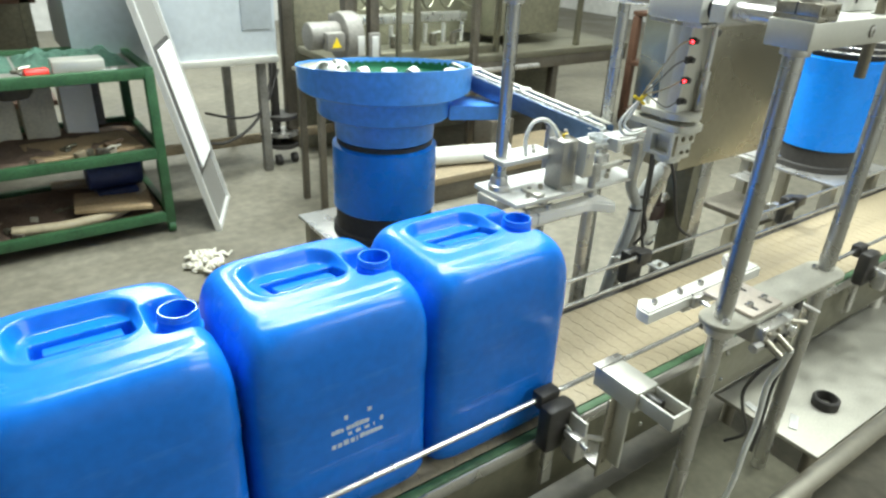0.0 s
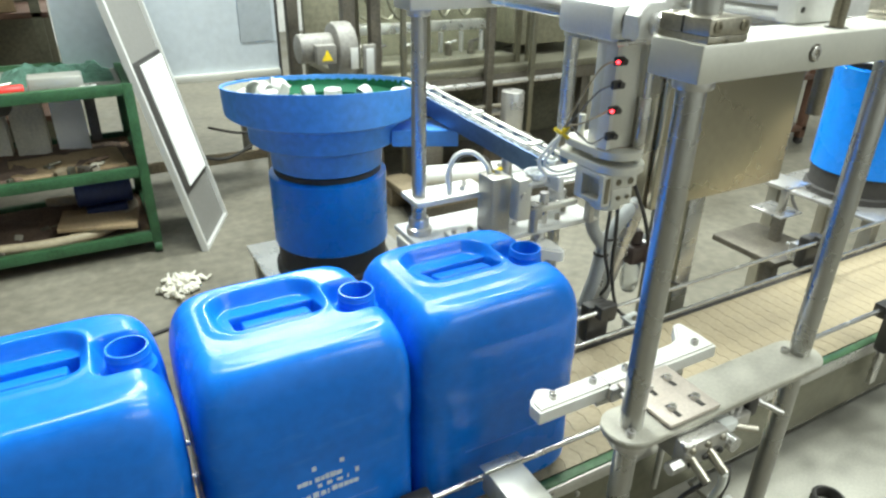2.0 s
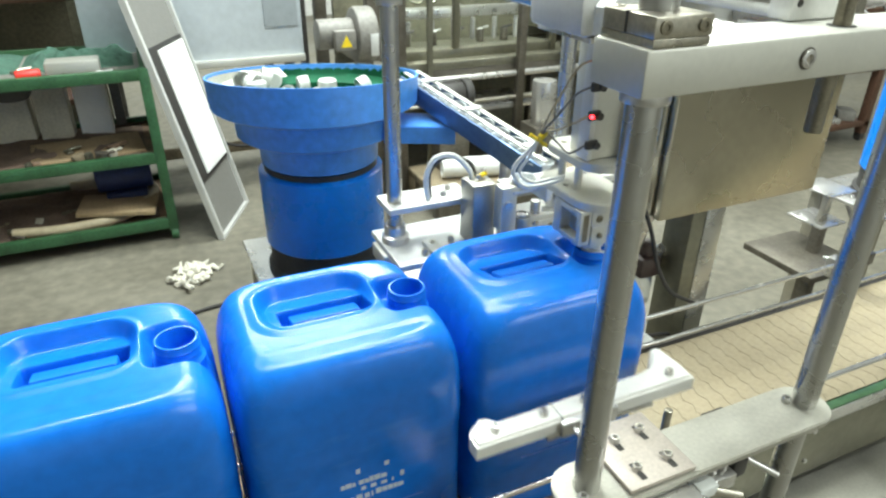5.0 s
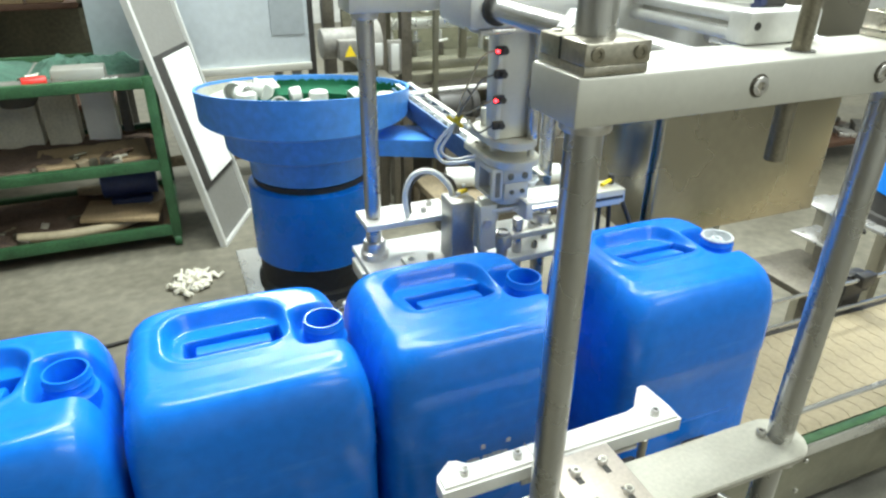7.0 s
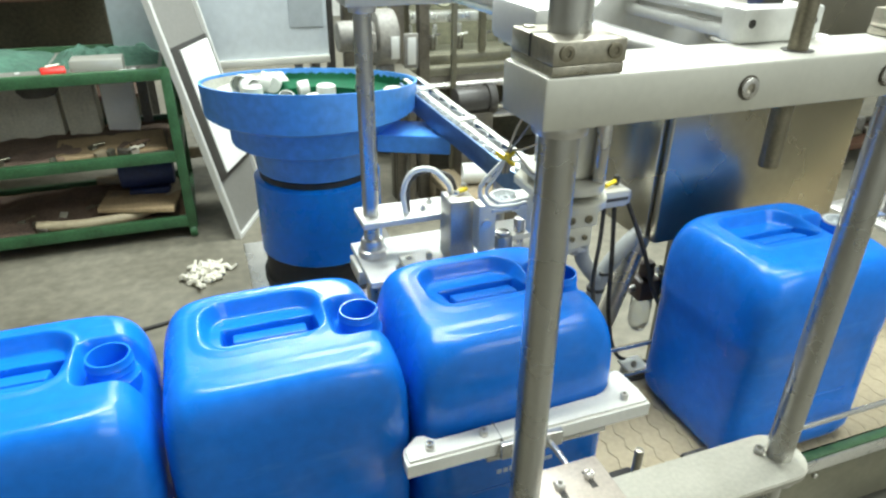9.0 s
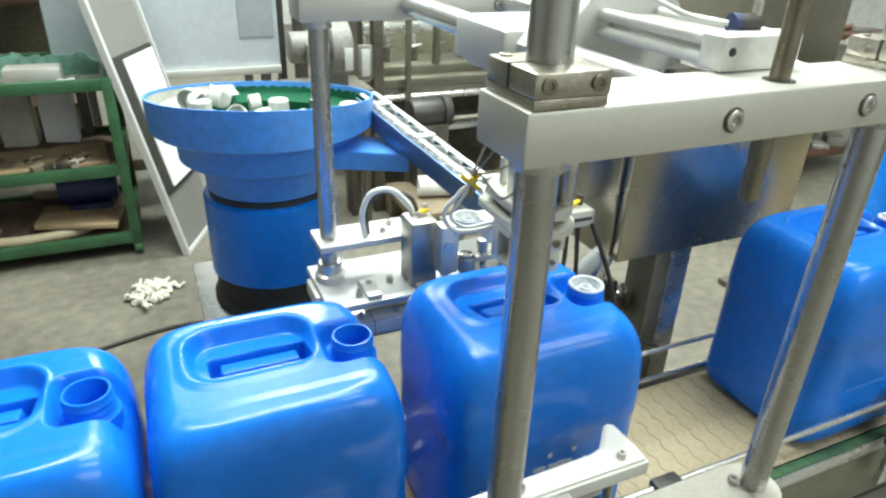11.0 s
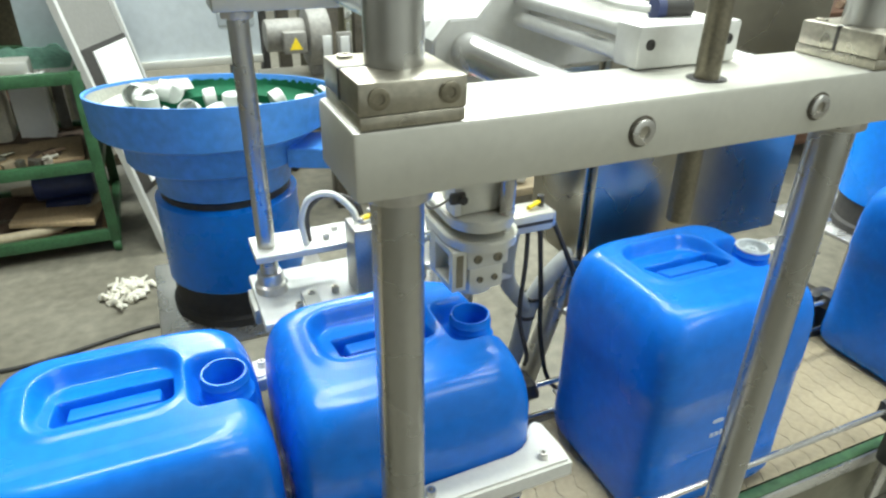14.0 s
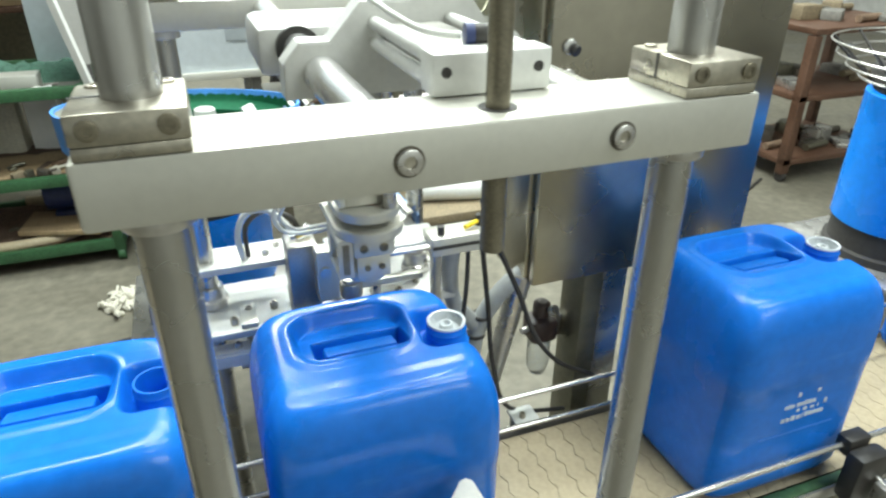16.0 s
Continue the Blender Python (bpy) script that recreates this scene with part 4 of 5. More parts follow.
def loose_caps():
    """White caps in the bowl, and the heap on the floor."""
    rng = random.Random(11)
    prof = [(0.0, 0.028), (0.020, 0.028), (0.0235, 0.025), (0.024, 0.0), (0.0215, 0.0), (0.021, 0.022), (0.0, 0.023)]
    bm = lathe(0, 0, prof, 18)
    me = bpy.data.meshes.new("cap")
    bm.to_mesh(me)
    bm.free()
    smooth(me)
    me.materials.append(CAP_WHITE)

    def put(x, y, z, tilt, group, label):
        ob = tagged(new("cap", me), label, "cap", group)
        ob.matrix_world = pose(x, y, z, tilt, 0, rng.uniform(0, 360))

    for x, y, z, n in ((0.83, 1.73, 0.93, 3), (0.88, 1.79, 0.93, 4), (0.90, 1.68, 0.89, 2), (1.00, 1.52, 0.905, 4), (1.07, 1.55, 0.90, 3), (1.15, 1.62, 0.915, 2), (0.95, 1.60, 0.87, 4), (1.02, 1.70, 0.87, 4)):
        for i in range(n):
            put(x + rng.uniform(-0.038, 0.038), y + rng.uniform(-0.038, 0.038), z + rng.uniform(-0.012, 0.024), rng.choice((0, 15, 75, 95, 110, 200)), "white caps in the bowl", "white plastic cap lying in the feeder bowl")
    for x, y in ((0.87, 1.74), (0.93, 1.73), (1.03, 1.72), (1.06, 1.66), (1.12, 1.74), (1.00, 1.80)):
        put(x, y, 0.900 + rng.uniform(0, 0.015), rng.choice((70, 95, 120, 0)), "white caps in the bowl", "white plastic cap lying in the feeder bowl")
    # the heap on the floor: small moulded pieces and stalks
    small = rod((0, 0, -0.018), (0, 0, 0.018), 0.011, 10, 0.008, bevel=0.002)
    rod((0.004, 0, 0.012), (0.030, 0.004, 0.016), 0.0055, 8, bm=small)
    me2 = bpy.data.meshes.new("cap_offcut")
    small.to_mesh(me2)
    small.free()
    smooth(me2)
    me2.materials.append(CAP_CREAM)
    for i in range(62):
        a, r = rng.uniform(0, 6.28), 0.075 * math.sqrt(rng.random())
        x, y = 0.632 + r * math.cos(a) + (0.03 if i % 9 == 0 else 0), 2.567 + 1.15 * r * math.sin(a) - (0.03 if i % 7 == 0 else 0)
        ob = tagged(new("cap_offcut", me2), "cream plastic cap offcut dropped on the concrete floor", "offcut", "offcuts on the floor")
        ob.matrix_world = pose(x, y, 0.012 + 0.030 * rng.random() * max(0, 1 - r / 0.07), 90 + rng.uniform(-35, 35), rng.uniform(-30, 30), rng.uniform(0, 360))


loose_caps()


# ---- control cabinet ----
def cabinet():
    c = thing("control_cabinet", 1.74, 1.1, 0, "brushed stainless control cabinet on a post", "control cabinet")
    part("body", box(1.515, 1.978, 1.036, 1.20, 0.754, 1.55, 0.004), CABINET, c)
    door = part("door", box(1.522, 1.974, 1.014, 1.0345, 0.760, 1.545, 0.004), CABINET, c, "brushed stainless cabinet door")
    for z in (1.172, 1.128):
        lock = part("lock", rod((1.552, 1.014, z), (1.552, 1.006, z), 0.012, 18, bevel=0.002), CHROME, door)
        part("lock_face", rod((1.556, 1.007, z - 0.003), (1.558, 0.998, z - 0.006), 0.009, 14, bevel=0.002), BLACK, door)
    part("post", box(1.655, 1.745, 1.050, 1.130, 0.0, 0.7535, 0.003), DULL_STEEL, c)
    # chrome strip on the front stands in for the post's reflecting second face
    part("post_sheen_strip", box(1.694, 1.747, 1.0475, 1.0498, 0.1, 0.748, 0.001), COLUMN, c)
    part("base_plate", box(1.60, 1.80, 1.0, 1.18, 0.0, 0.012, 0.002), BRUSHED, c)
    # braces and trunking that run down to the floor
    part("brace", rod((1.52, 1.05, 0.77), (1.44, 1.20, 0.0), 0.020, 16), STEEL, c)
    part("cable", tube([(1.45, 1.02, 0.86), (1.49, 1.0, 0.76), (1.53, 1.0, 0.66), (1.60, 1.02, 0.57), (1.68, 1.02, 0.52)], 0.0045), RUBBER, c)
    part("cable", tube([(1.43, 1.03, 0.85), (1.45, 1.04, 0.72), (1.47, 1.05, 0.58), (1.50, 1.03, 0.48), (1.62, 1.02, 0.45)], 0.0045), RUBBER, c)
    part("cable", tube([(1.40, 1.02, 0.872), (1.395, 1.01, 0.80), (1.385, 1.0, 0.70), (1.40, 0.99, 0.62), (1.43, 1.04, 0.55)], 0.004), RUBBER, c)
    part("trunking", tube([(1.535, 1.06, 0.770), (1.500, 1.056, 0.752), (1.465, 1.056, 0.715), (1.440, 1.062, 0.66), (1.427, 1.065, 0.58), (1.405, 1.08, 0.45), (1.395, 1.10, 0.25), (1.40, 1.11, 0.02)], 0.0165, 14), PIPE_GREY, c, "grey corrugated hose")
    part("trunking", tube([(1.375, 1.025, 0.872), (1.376, 1.042, 0.80), (1.388, 1.055, 0.74), (1.412, 1.06, 0.700), (1.436, 1.062, 0.672)], 0.0150, 14), PIPE_GREY, c, "grey corrugated hose")
    for x, y, z in ((1.446, 1.06, 0.690), (1.436, 1.062, 0.650)):
        part("hose_tie", lathe(x, y, [(0.0185, z - 0.003), (0.0185, z + 0.003)], 20), RUBBER, c)
    r = thing("air_regulator", 1.612, 1.13, 0.45, "black air filter regulator with a clear bowl", "air regulator")
    part("body", box(1.582, 1.640, 1.100, 1.155, 0.558, 0.610, 0.009), REGULATOR, r)
    part("knob", lathe(1.612, 1.128, [(0.014, 0.61), (0.018, 0.614), (0.018, 0.640), (0.012, 0.646)], 16), REGULATOR, r)
    part("bowl", lathe(1.612, 1.128, [(0.021, 0.558), (0.024, 0.553), (0.024, 0.490), (0.016, 0.470), (0.004, 0.466)], 24), HOSE_GLASS, r, "clear plastic bowl")
    part("fitting", rod((1.588, 1.125, 0.588), (1.565, 1.12, 0.586), 0.007, 12), STEEL, r)
    part("gauge", rod((1.622, 1.104, 0.632), (1.626, 1.096, 0.640), 0.011, 14), STEEL, r)
    part("bracket", box(1.636, 1.654, 1.118, 1.138, 0.56, 0.61, 0.001), STEEL, r)
    k = thing("rail_bracket", 1.52, 1.0, 0.40, "white slotted rail bracket behind the belt", "bracket")
    part("plate", box(1.495, 1.545, 0.985, 1.03, 0.47, 0.476, 0.001), CAP_WHITE, k)
    part("upright", box(1.500, 1.540, 1.018, 1.024, 0.36, 0.47, 0.001), ALU_WHITE, k)
    part("bolt", bolt_head(1.515, 1.0, 0.476, 0.006, 0.01), DARK_STEEL, k)


cabinet()


# ---- low table under the machine ----
def low_table():
    t = thing("low_table", 1.8, 0.55, 0, "low polished steel table beside the conveyor", "table")
    part("top", box(1.43, 2.35, 0.42, 0.70, 0.243, 0.255, 0.003), BAR_STEEL, t)
    part("edge_bar", rod((0.9, 0.395, 0.25), (2.4, 0.395, 0.25), 0.022, 20), BRUSHED, t)
    deck = part("lower_deck", box(0.10, 1.41, 0.425, 0.66, 0.190, 0.204, 0.004), DULL_STEEL, t, "dull stained steel deck")
    part("deck_step", box(0.45, 0.93, 0.47, 0.63, 0.2045, 0.262, 0.006), OLIVE, deck)
    for x in (0.15, 0.72, 1.36):
        part("deck_leg", rod((x, 0.55, 0), (x, 0.55, 0.190), 0.016, 14), BRUSHED, deck)
    for x in (1.47, 2.3):
        for y in (0.45, 0.67):
            part("leg", rod((x, y, 0), (x, y, 0.243), 0.016, 14), BRUSHED, t)
    for x in (0.95, 1.346, 2.35):
        part("bar_leg", rod((x, 0.395, 0.0), (x, 0.395, 0.23), 0.016, 14), BRUSHED, t)
    ring = lathe(1.635, 0.512, [(0.030, 0.2555), (0.033, 0.258), (0.033, 0.279), (0.030, 0.282), (0.025, 0.282), (0.0235, 0.277), (0.0235, 0.2575), (0.025, 0.2555), (0.030, 0.2555)], 28, caps=False)
    solo("rubber_ring", ring, RUBBER, "black rubber ring lying on the steel table", "ring")
    for i, (x, y, r) in enumerate(((1.50, 0.52, 24), (1.46, 0.60, 80))):
        solo("metal_strip", box(x - 0.03, x + 0.03, y - 0.010, y + 0.010, 0.2555, 0.2585, 0.001, turn=pose(0, 0, 0, 0, 0, r)), ALU_WHITE, "bent bright metal strip lying on the steel table", "offcut", "metal strips")


low_table()


# ---- tool trolley and board ----
def lumpy(x0, x1, y0, y1, z, h, seed, n=26, crease=1.0):
    """A low heap with an uneven top."""
    bm = bmesh.new()
    grid = [[None] * (n + 1) for _ in range(n + 1)]
    for i in range(n + 1):
        for j in range(n + 1):
            u, v = i / n, j / n
            edge = min(1, 5 * min(u, 1 - u, v, 1 - v))
            p = Vector((u * 4.5 * crease + seed, v * 2.5 * crease, seed * 0.7))
            a = (0.5 + 0.5 * noise.noise(p) + 0.22 * noise.noise(p * 2.3)) * math.sin(0.5 * math.pi * edge)
            grid[i][j] = bm.verts.new((x0 + (x1 - x0) * u, y0 + (y1 - y0) * v, z + h * a))
    for i in range(n):
        for j in range(n):
            bm.faces.new((grid[i][j], grid[i + 1][j], grid[i + 1][j + 1], grid[i][j + 1]))
    return bm


def trolley():
    t = thing("tool_trolley", 0.1, 3.2, 0, "green steel trolley heaped with scrap and tools", "trolley")
    x0, x1, y0, y1 = -0.75, 0.63, 2.94, 3.55
    for z in (0.07, 0.37, 0.715):
        part("shelf", box(x0 + 0.01, x1 - 0.01, y0 + 0.01, y1 - 0.01, z, z + 0.01, 0), RUST if z < 0.7 else MOTOR_GREY, t)
        for ya in (y0, y1 - 0.03):
            part("rail", box(x0 + 0.04, x1 - 0.04, ya, ya + 0.03, z - 0.012, z + 0.032, 0.002), GREEN_PAINT, t)
        for xa in (x0, x1 - 0.03):
            part("rail", box(xa, xa + 0.03, y0 + 0.04, y1 - 0.04, z - 0.012, z + 0.032, 0.002), GREEN_PAINT, t)
    for x in (x0, x1 - 0.04):
        for y in (y0, y1 - 0.04):
            part("leg", box(x, x + 0.04, y, y + 0.04, 0.05, 0.75, 0.002), GREEN_PAINT, t)
            part("caster", rod((x + 0.005, y + 0.02, 0.028), (x + 0.035, y + 0.02, 0.028), 0.028, 18, bevel=0.004), GREEN_PAINT, t)
    rng = random.Random(5)
    z1, z2, z3 = 0.0805, 0.3805, 0.7255
    for k, (xa, xb, z, h, mat) in enumerate(((-0.70, -0.15, z2, 0.030, SACKING), (-0.18, 0.30, z2, 0.026, SACKING), (0.10, 0.56, z2, 0.022, SACKING), (-0.70, -0.2, z1, 0.10, RUST), (-0.28, 0.30, z1, 0.06, SACKING), (0.12, 0.56, z1, 0.04, SACKING))):
        solo("scrap_pile", lumpy(xa, xb, y0 + 0.06, y1 - 0.06, z, h, 3.1 * k + 1), mat, "brown pile of scrap and offcuts on a trolley shelf", "scrap pile", "scrap on the trolley", "stuff")
    solo("cardboard_sheet", box(0.12, 0.55, 3.02, 3.30, z2, z2 + 0.015, 0.002, turn=pose(0, 0, 0, 0, 0, 5)), CARDBOARD, "tan cardboard sheet lying on the trolley shelf", "cardboard")
    solo("cardboard_sheet", box(0.25, 0.56, 2.99, 3.2, z1 + 0.05, z1 + 0.07, 0.002, turn=pose(0, 0, 0, 0, 4, -8)), CARDBOARD, "tan cardboard sheet lying on the trolley shelf", "cardboard")
    # motor, hose and fittings
    m = thing("blue_motor", 0.46, 3.2, z1, "dark blue motor on the lower trolley shelf", "motor")
    part("case", rod((0.33, 3.22, z1 + 0.16), (0.56, 3.22, z1 + 0.16), 0.075, 24, bevel=0.01), NAVY, m)
    part("foot", box(0.36, 0.53, 3.15, 3.29, z1, z1 + 0.09, 0.004), NAVY, m)
    solo("hose_coil", tube([(0.0, 3.02, z1 + 0.03), (0.2, 2.99, z1 + 0.028), (0.42, 3.04, z1 + 0.03), (0.55, 3.2, z1 + 0.05), (0.5, 3.38, z1 + 0.05), (0.2, 3.44, z1 + 0.05)], 0.022, 12), PIPE_TAN, "thick beige hose coiled on the lower shelf", "hose")
    for i in range(54):
        z = (z1, z2, z3)[i % 3]
        top = z > 0.7
        x, y, sz = rng.uniform(-0.6, 0.5), rng.uniform(2.98, 3.15), rng.uniform(0.010, 0.026) if top else rng.uniform(0.009, 0.026)
        lift = 0.0 if top else 0.018
        mat = rng.choice((STEEL, ALU_WHITE, BRUSHED, MOTOR_GREY, CAP_WHITE)) if top else rng.choice((RUST, RUST, WOOD, BRUSHED_DARK, BRUSHED_DARK, DULL_STEEL, CREAM))
        bm = box(x - sz, x + sz, y - sz * 0.7, y + sz * 0.7, z, z + lift + sz * rng.uniform(0.4, 1.1), 0.005, turn=pose(0, 0, 0, rng.uniform(-14, 14), rng.uniform(-14, 14), rng.uniform(0, 180)))
        if i % 2:
            rod((x, y, z + lift + sz * 0.5), (x + sz * 2.2, y + sz, z + lift + sz * 0.6), sz * 0.35, 12, bm=bm)
        solo("metal_fitting", bm, mat, "loose fitting lying among scrap on the trolley", "fitting", "fittings on the trolley")
    solo("vise_block", box(0.27, 0.46, 3.0, 3.10, z3, z3 + 0.06, 0.006), ALU, "pale metal block on the trolley top", "metal block")
    solo("red_handle", rod((0.17, 2.985, z3 + 0.022), (0.255, 3.0, z3 + 0.022), 0.021, 14, bevel=0.006), RED, "red plastic tool handle on the trolley top", "tool handle")
    for k, (xa, xb, ya, yb, h) in enumerate(((-0.6, 0.15, 3.15, 3.5, 0.05), (0.16, 0.58, 3.14, 3.48, 0.06))):
        solo("green_cloth", lumpy(xa, xb, ya, yb, z3, h, 9.0 + k * 2.3, 48, 1.9), CLOTH, "crumpled green plastic sheet on the trolley top", "plastic sheet", "green sheets")
    # boxes under the top, at the back
    for x, w, h, mat in ((-0.42, 0.26, 0.2, CARDBOARD), (-0.06, 0.38, 0.24, CREAM), (0.215, 0.13, 0.24, CREAM), (0.375, 0.13, 0.27, BOARD_WHITE)):
        solo("storage_box", box(x - w / 2, x + w / 2, 3.36, 3.495, z2, z2 + h, 0.003), mat, "box standing at the back of the trolley shelf", "box", "boxes on the trolley")
    solo("round_pan", lathe(0.12, 3.1, [(0.06, 0.64), (0.075, 0.66), (0.078, 0.70), (0.07, 0.70), (0.0, 0.66)], 24), RUBBER, "black pan hung under the trolley top", "pan")


trolley()


def leaning_board():
    bl, br, tl = Vector((0.799, 2.852, 0.0)), Vector((0.971, 3.237, 0.0)), Vector((0.59, 2.962, 1.01))
    u = (br - bl)
    v = (tl - bl) * 1.25
    b = thing("leaning_board", 0.8, 3.0, 0, "narrow grey framed board with a white panel, leaning", "board")
    n = u.cross(v).normalized()
    if n.y > 0:
        n = -n

    def slab(a0, a1, c0, c1, thick, lift):
        bm = bmesh.new()
        lo = [bm.verts.new(bl + u * a + v * c + n * lift) for a, c in ((a0, c0), (a1, c0), (a1, c1), (a0, c1))]
        hi = [bm.verts.new(p.co + n * thick) for p in lo]
        bm.faces.new(lo)
        bm.faces.new(hi)
        for i in range(4):
            bm.faces.new((lo[i], lo[(i + 1) % 4], hi[(i + 1) % 4], hi[i]))
        bmesh.ops.recalc_face_normals(bm, faces=bm.faces[:])
        return bm

    part("sheet", slab(0.04, 0.96, 0.012, 0.99, 0.008, -0.02), BOARD_GREY, b)
    part("dark_frame", slab(0.07, 0.97, 0.200, 0.645, 0.006, -0.011), BLACK, b)
    part("white_panel", slab(0.27, 0.93, 0.215, 0.630, 0.006, -0.004), BOARD_WHITE, b)
    for a0, a1, c0, c1 in ((0, 0.05, 0, 1), (0.96, 1, 0, 1), (0.051, 0.959, 0, 0.010), (0.051, 0.959, 0.99, 1)):
        part("edge_strip", slab(a0, a1, c0, c1, 0.026, -0.022), ALU_WHITE, b)


leaning_board()


# ---- machines at the back ----
def back_machines():
    e = thing("sheet_enclosure", 0.7, 3.7, 0, "pale grey sheet-metal enclosure on dark legs", "machine")
    part("front_sheet", box(0.40, 1.36, 3.42, 3.44, 0.65, 2.3, 0.004), SHEET, e)
    part("body", box(0.42, 1.34, 3.445, 4.2, 0.67, 2.3, 0.004), SHEET, e)
    part("bottom_rail", box(0.40, 1.36, 3.40, 3.419, 0.630, 0.665, 0.002), ALU, e)
    # door strip in the sheet's darkened tone, its shade painted on
    part("door", box(1.18, 1.34, 3.410, 3.4195, 0.80, 2.0, 0.003), SHEET_SHADE, e)
    for x in (0.45, 1.28):
        for y in (3.5, 4.1):
            part("leg", box(x, x + 0.045, y, y + 0.045, 0, 0.67, 0.002), MOTOR_GREY, e)
    part("foot_bar", box(0.45, 1.9, 3.66, 3.70, 0.12, 0.17, 0.003), WOOD, e)

    c = thing("caster_stand", 1.42, 3.62, 0, "dark steel stand on casters with hanging cables", "stand")
    part("post", box(1.385, 1.425, 3.60, 3.64, 0.08, 2.0, 0.003), BLACK, c)
    part("post", box(1.475, 1.535, 3.60, 3.66, 0.08, 2.0, 0.003), BRUSHED_DARK, c)
    for z in (0.09, 0.16, 0.26):
        part("tray", lathe(1.44, 3.62, [(0.07, z), (0.09, z + 0.01), (0.09, z + 0.03), (0.06, z + 0.03)], 20), RUBBER if z != 0.16 else STEEL, c)
    for x in (1.39, 1.49):
        part("caster", rod((x - 0.015, 3.58, 0.03), (x + 0.015, 3.58, 0.03), 0.03, 16, bevel=0.004), RUBBER, c)
    part("cable", tube([(1.40, 3.6, 0.75), (1.36, 3.55, 0.5), (1.24, 3.5, 0.30), (1.05, 3.45, 0.22), (0.9, 3.5, 0.24)], 0.008), RUBBER, c)
    part("cable", tube([(1.43, 3.6, 0.55), (1.30, 3.52, 0.36), (1.15, 3.5, 0.33), (1.0, 3.6, 0.35)], 0.007), RUBBER, c)

    b = thing("blower", 1.45, 2.9, 0, "grey electric blower with a yellow warning triangle", "blower")
    part("volute", rod((1.455, 2.90, 0.83), (1.545, 2.90, 0.83), 0.115, 36, bevel=0.015), MOTOR_GREY, b)
    part("motor", rod((1.30, 2.90, 0.84), (1.455, 2.90, 0.84), 0.062, 28, bevel=0.008), MOTOR_GREY, b)
    part("terminal_box", box(1.355, 1.445, 2.80, 2.855, 0.785, 0.865, 0.006), MOTOR_GREY, b)
    bm = bmesh.new()
    tri = [bm.verts.new(p) for p in ((1.375, 2.7985, 0.80), (1.425, 2.7985, 0.80), (1.40, 2.7985, 0.848))]
    bm.faces.new(tri)
    part("warning_triangle", bm, YELLOW, b, "yellow warning triangle")
    part("plate", box(1.50, 1.535, 2.781, 2.785, 0.76, 0.85, 0.001), ALU_WHITE, b)
    part("outlet", box(1.47, 1.535, 2.86, 2.94, 0.68, 0.74, 0.004), MOTOR_GREY, b)
    part("stand_top", box(1.28, 1.62, 2.78, 3.05, 0.665, 0.680, 0.002), BRUSHED, b)
    for x in (1.30, 1.58):
        for y in (2.80, 3.01):
            part("leg", box(x, x + 0.03, y, y + 0.03, 0, 0.665, 0.002), BRUSHED_DARK, b)
    part("shield", box(1.58, 1.64, 3.06, 3.12, 0.0, 1.6, 0.003), BRUSHED_DARK, b)

    w = thing("filling_line", 2.8, 3.4, 0, "stainless filling line bench with glass guards", "machine")
    part("bench", box(1.62, 3.75, 3.08, 3.75, 0.600, 0.640, 0.004), DULL_STEEL, w)
    part("apron", box(1.62, 3.75, 3.09, 3.11, 0.53, 0.599, 0.002), BRUSHED_DARK, w)
    part("ledge", box(1.66, 2.62, 3.15, 3.30, 0.6405, 0.685, 0.003), DULL_STEEL, w)
    part("back_wall", box(1.62, 3.75, 3.78, 3.82, 0.0, 2.2, 0.003), OLIVE, w)
    for x in (1.66, 2.05, 2.62, 2.70, 3.3, 3.7):
        part("guard_post", box(x, x + 0.03, 3.14, 3.17, 0.686 if x < 2.6 else 0.641, 2.0, 0.002), DULL_STEEL, w)
    for xa, xb in ((1.70, 2.04), (2.09, 2.60)):
        pane = part("guard_pane", box(xa, xb, 3.152, 3.158, 0.69, 2.0, 0.001), GLASS, w, "clear guard pane")
        pane.visible_shadow = False
    rng = random.Random(8)
    for i in range(7):
        x = 1.75 + i * 0.125
        part("filling_hose", tube([(x, 3.45, 1.3), (x + rng.uniform(-0.05, 0.05), 3.40, 1.0), (x + rng.uniform(0, 0.12), 3.38, 0.88), (x + 0.16, 3.42, 1.02)], 0.009, 10), DULL_STEEL, w)
        part("nozzle", rod((x + 0.02, 3.36, 0.69), (x + 0.02, 3.36, 0.80), 0.012, 12), STEEL, w)
    for x, wd, mat in ((1.70, 0.05, BRUSHED_DARK), (1.86, 0.025, DULL_STEEL), (2.36, 0.04, BRUSHED_DARK), (2.64, 0.03, DULL_STEEL)):
        part("strut", box(x, x + wd, 3.02, 3.02 + wd, 0.0, 1.9, 0.003), mat, w)
    part("drip_rail", rod((1.64, 3.05, 0.56), (2.9, 3.05, 0.56), 0.016, 14), STEEL, w)
    part("drip_rail", rod((1.64, 3.04, 0.44), (2.6, 3.04, 0.44), 0.012, 14), BRUSHED, w)
    for i in range(6):
        x = 1.72 + i * 0.14
        part("valve", rod((x, 3.30, 0.686), (x, 3.30, 0.75), 0.020, 14, bevel=0.002), BRUSHED_DARK, w)
        part("valve_handle", rod((x - 0.03, 3.27, 0.755), (x + 0.03, 3.27, 0.765), 0.006, 8), BLACK if i % 2 else STEEL, w)
    switch = part("switch_box", box(1.555, 1.615, 2.772, 2.79, 0.72, 0.86, 0.004), MOTOR_GREY, b)
    part("switch_plate", box(1.567, 1.603, 2.768, 2.772, 0.735, 0.845, 0.002), ALU_WHITE, switch)
    part("manifold", box(1.7, 2.6, 3.42, 3.50, 0.80, 0.85, 0.004), STEEL, w)
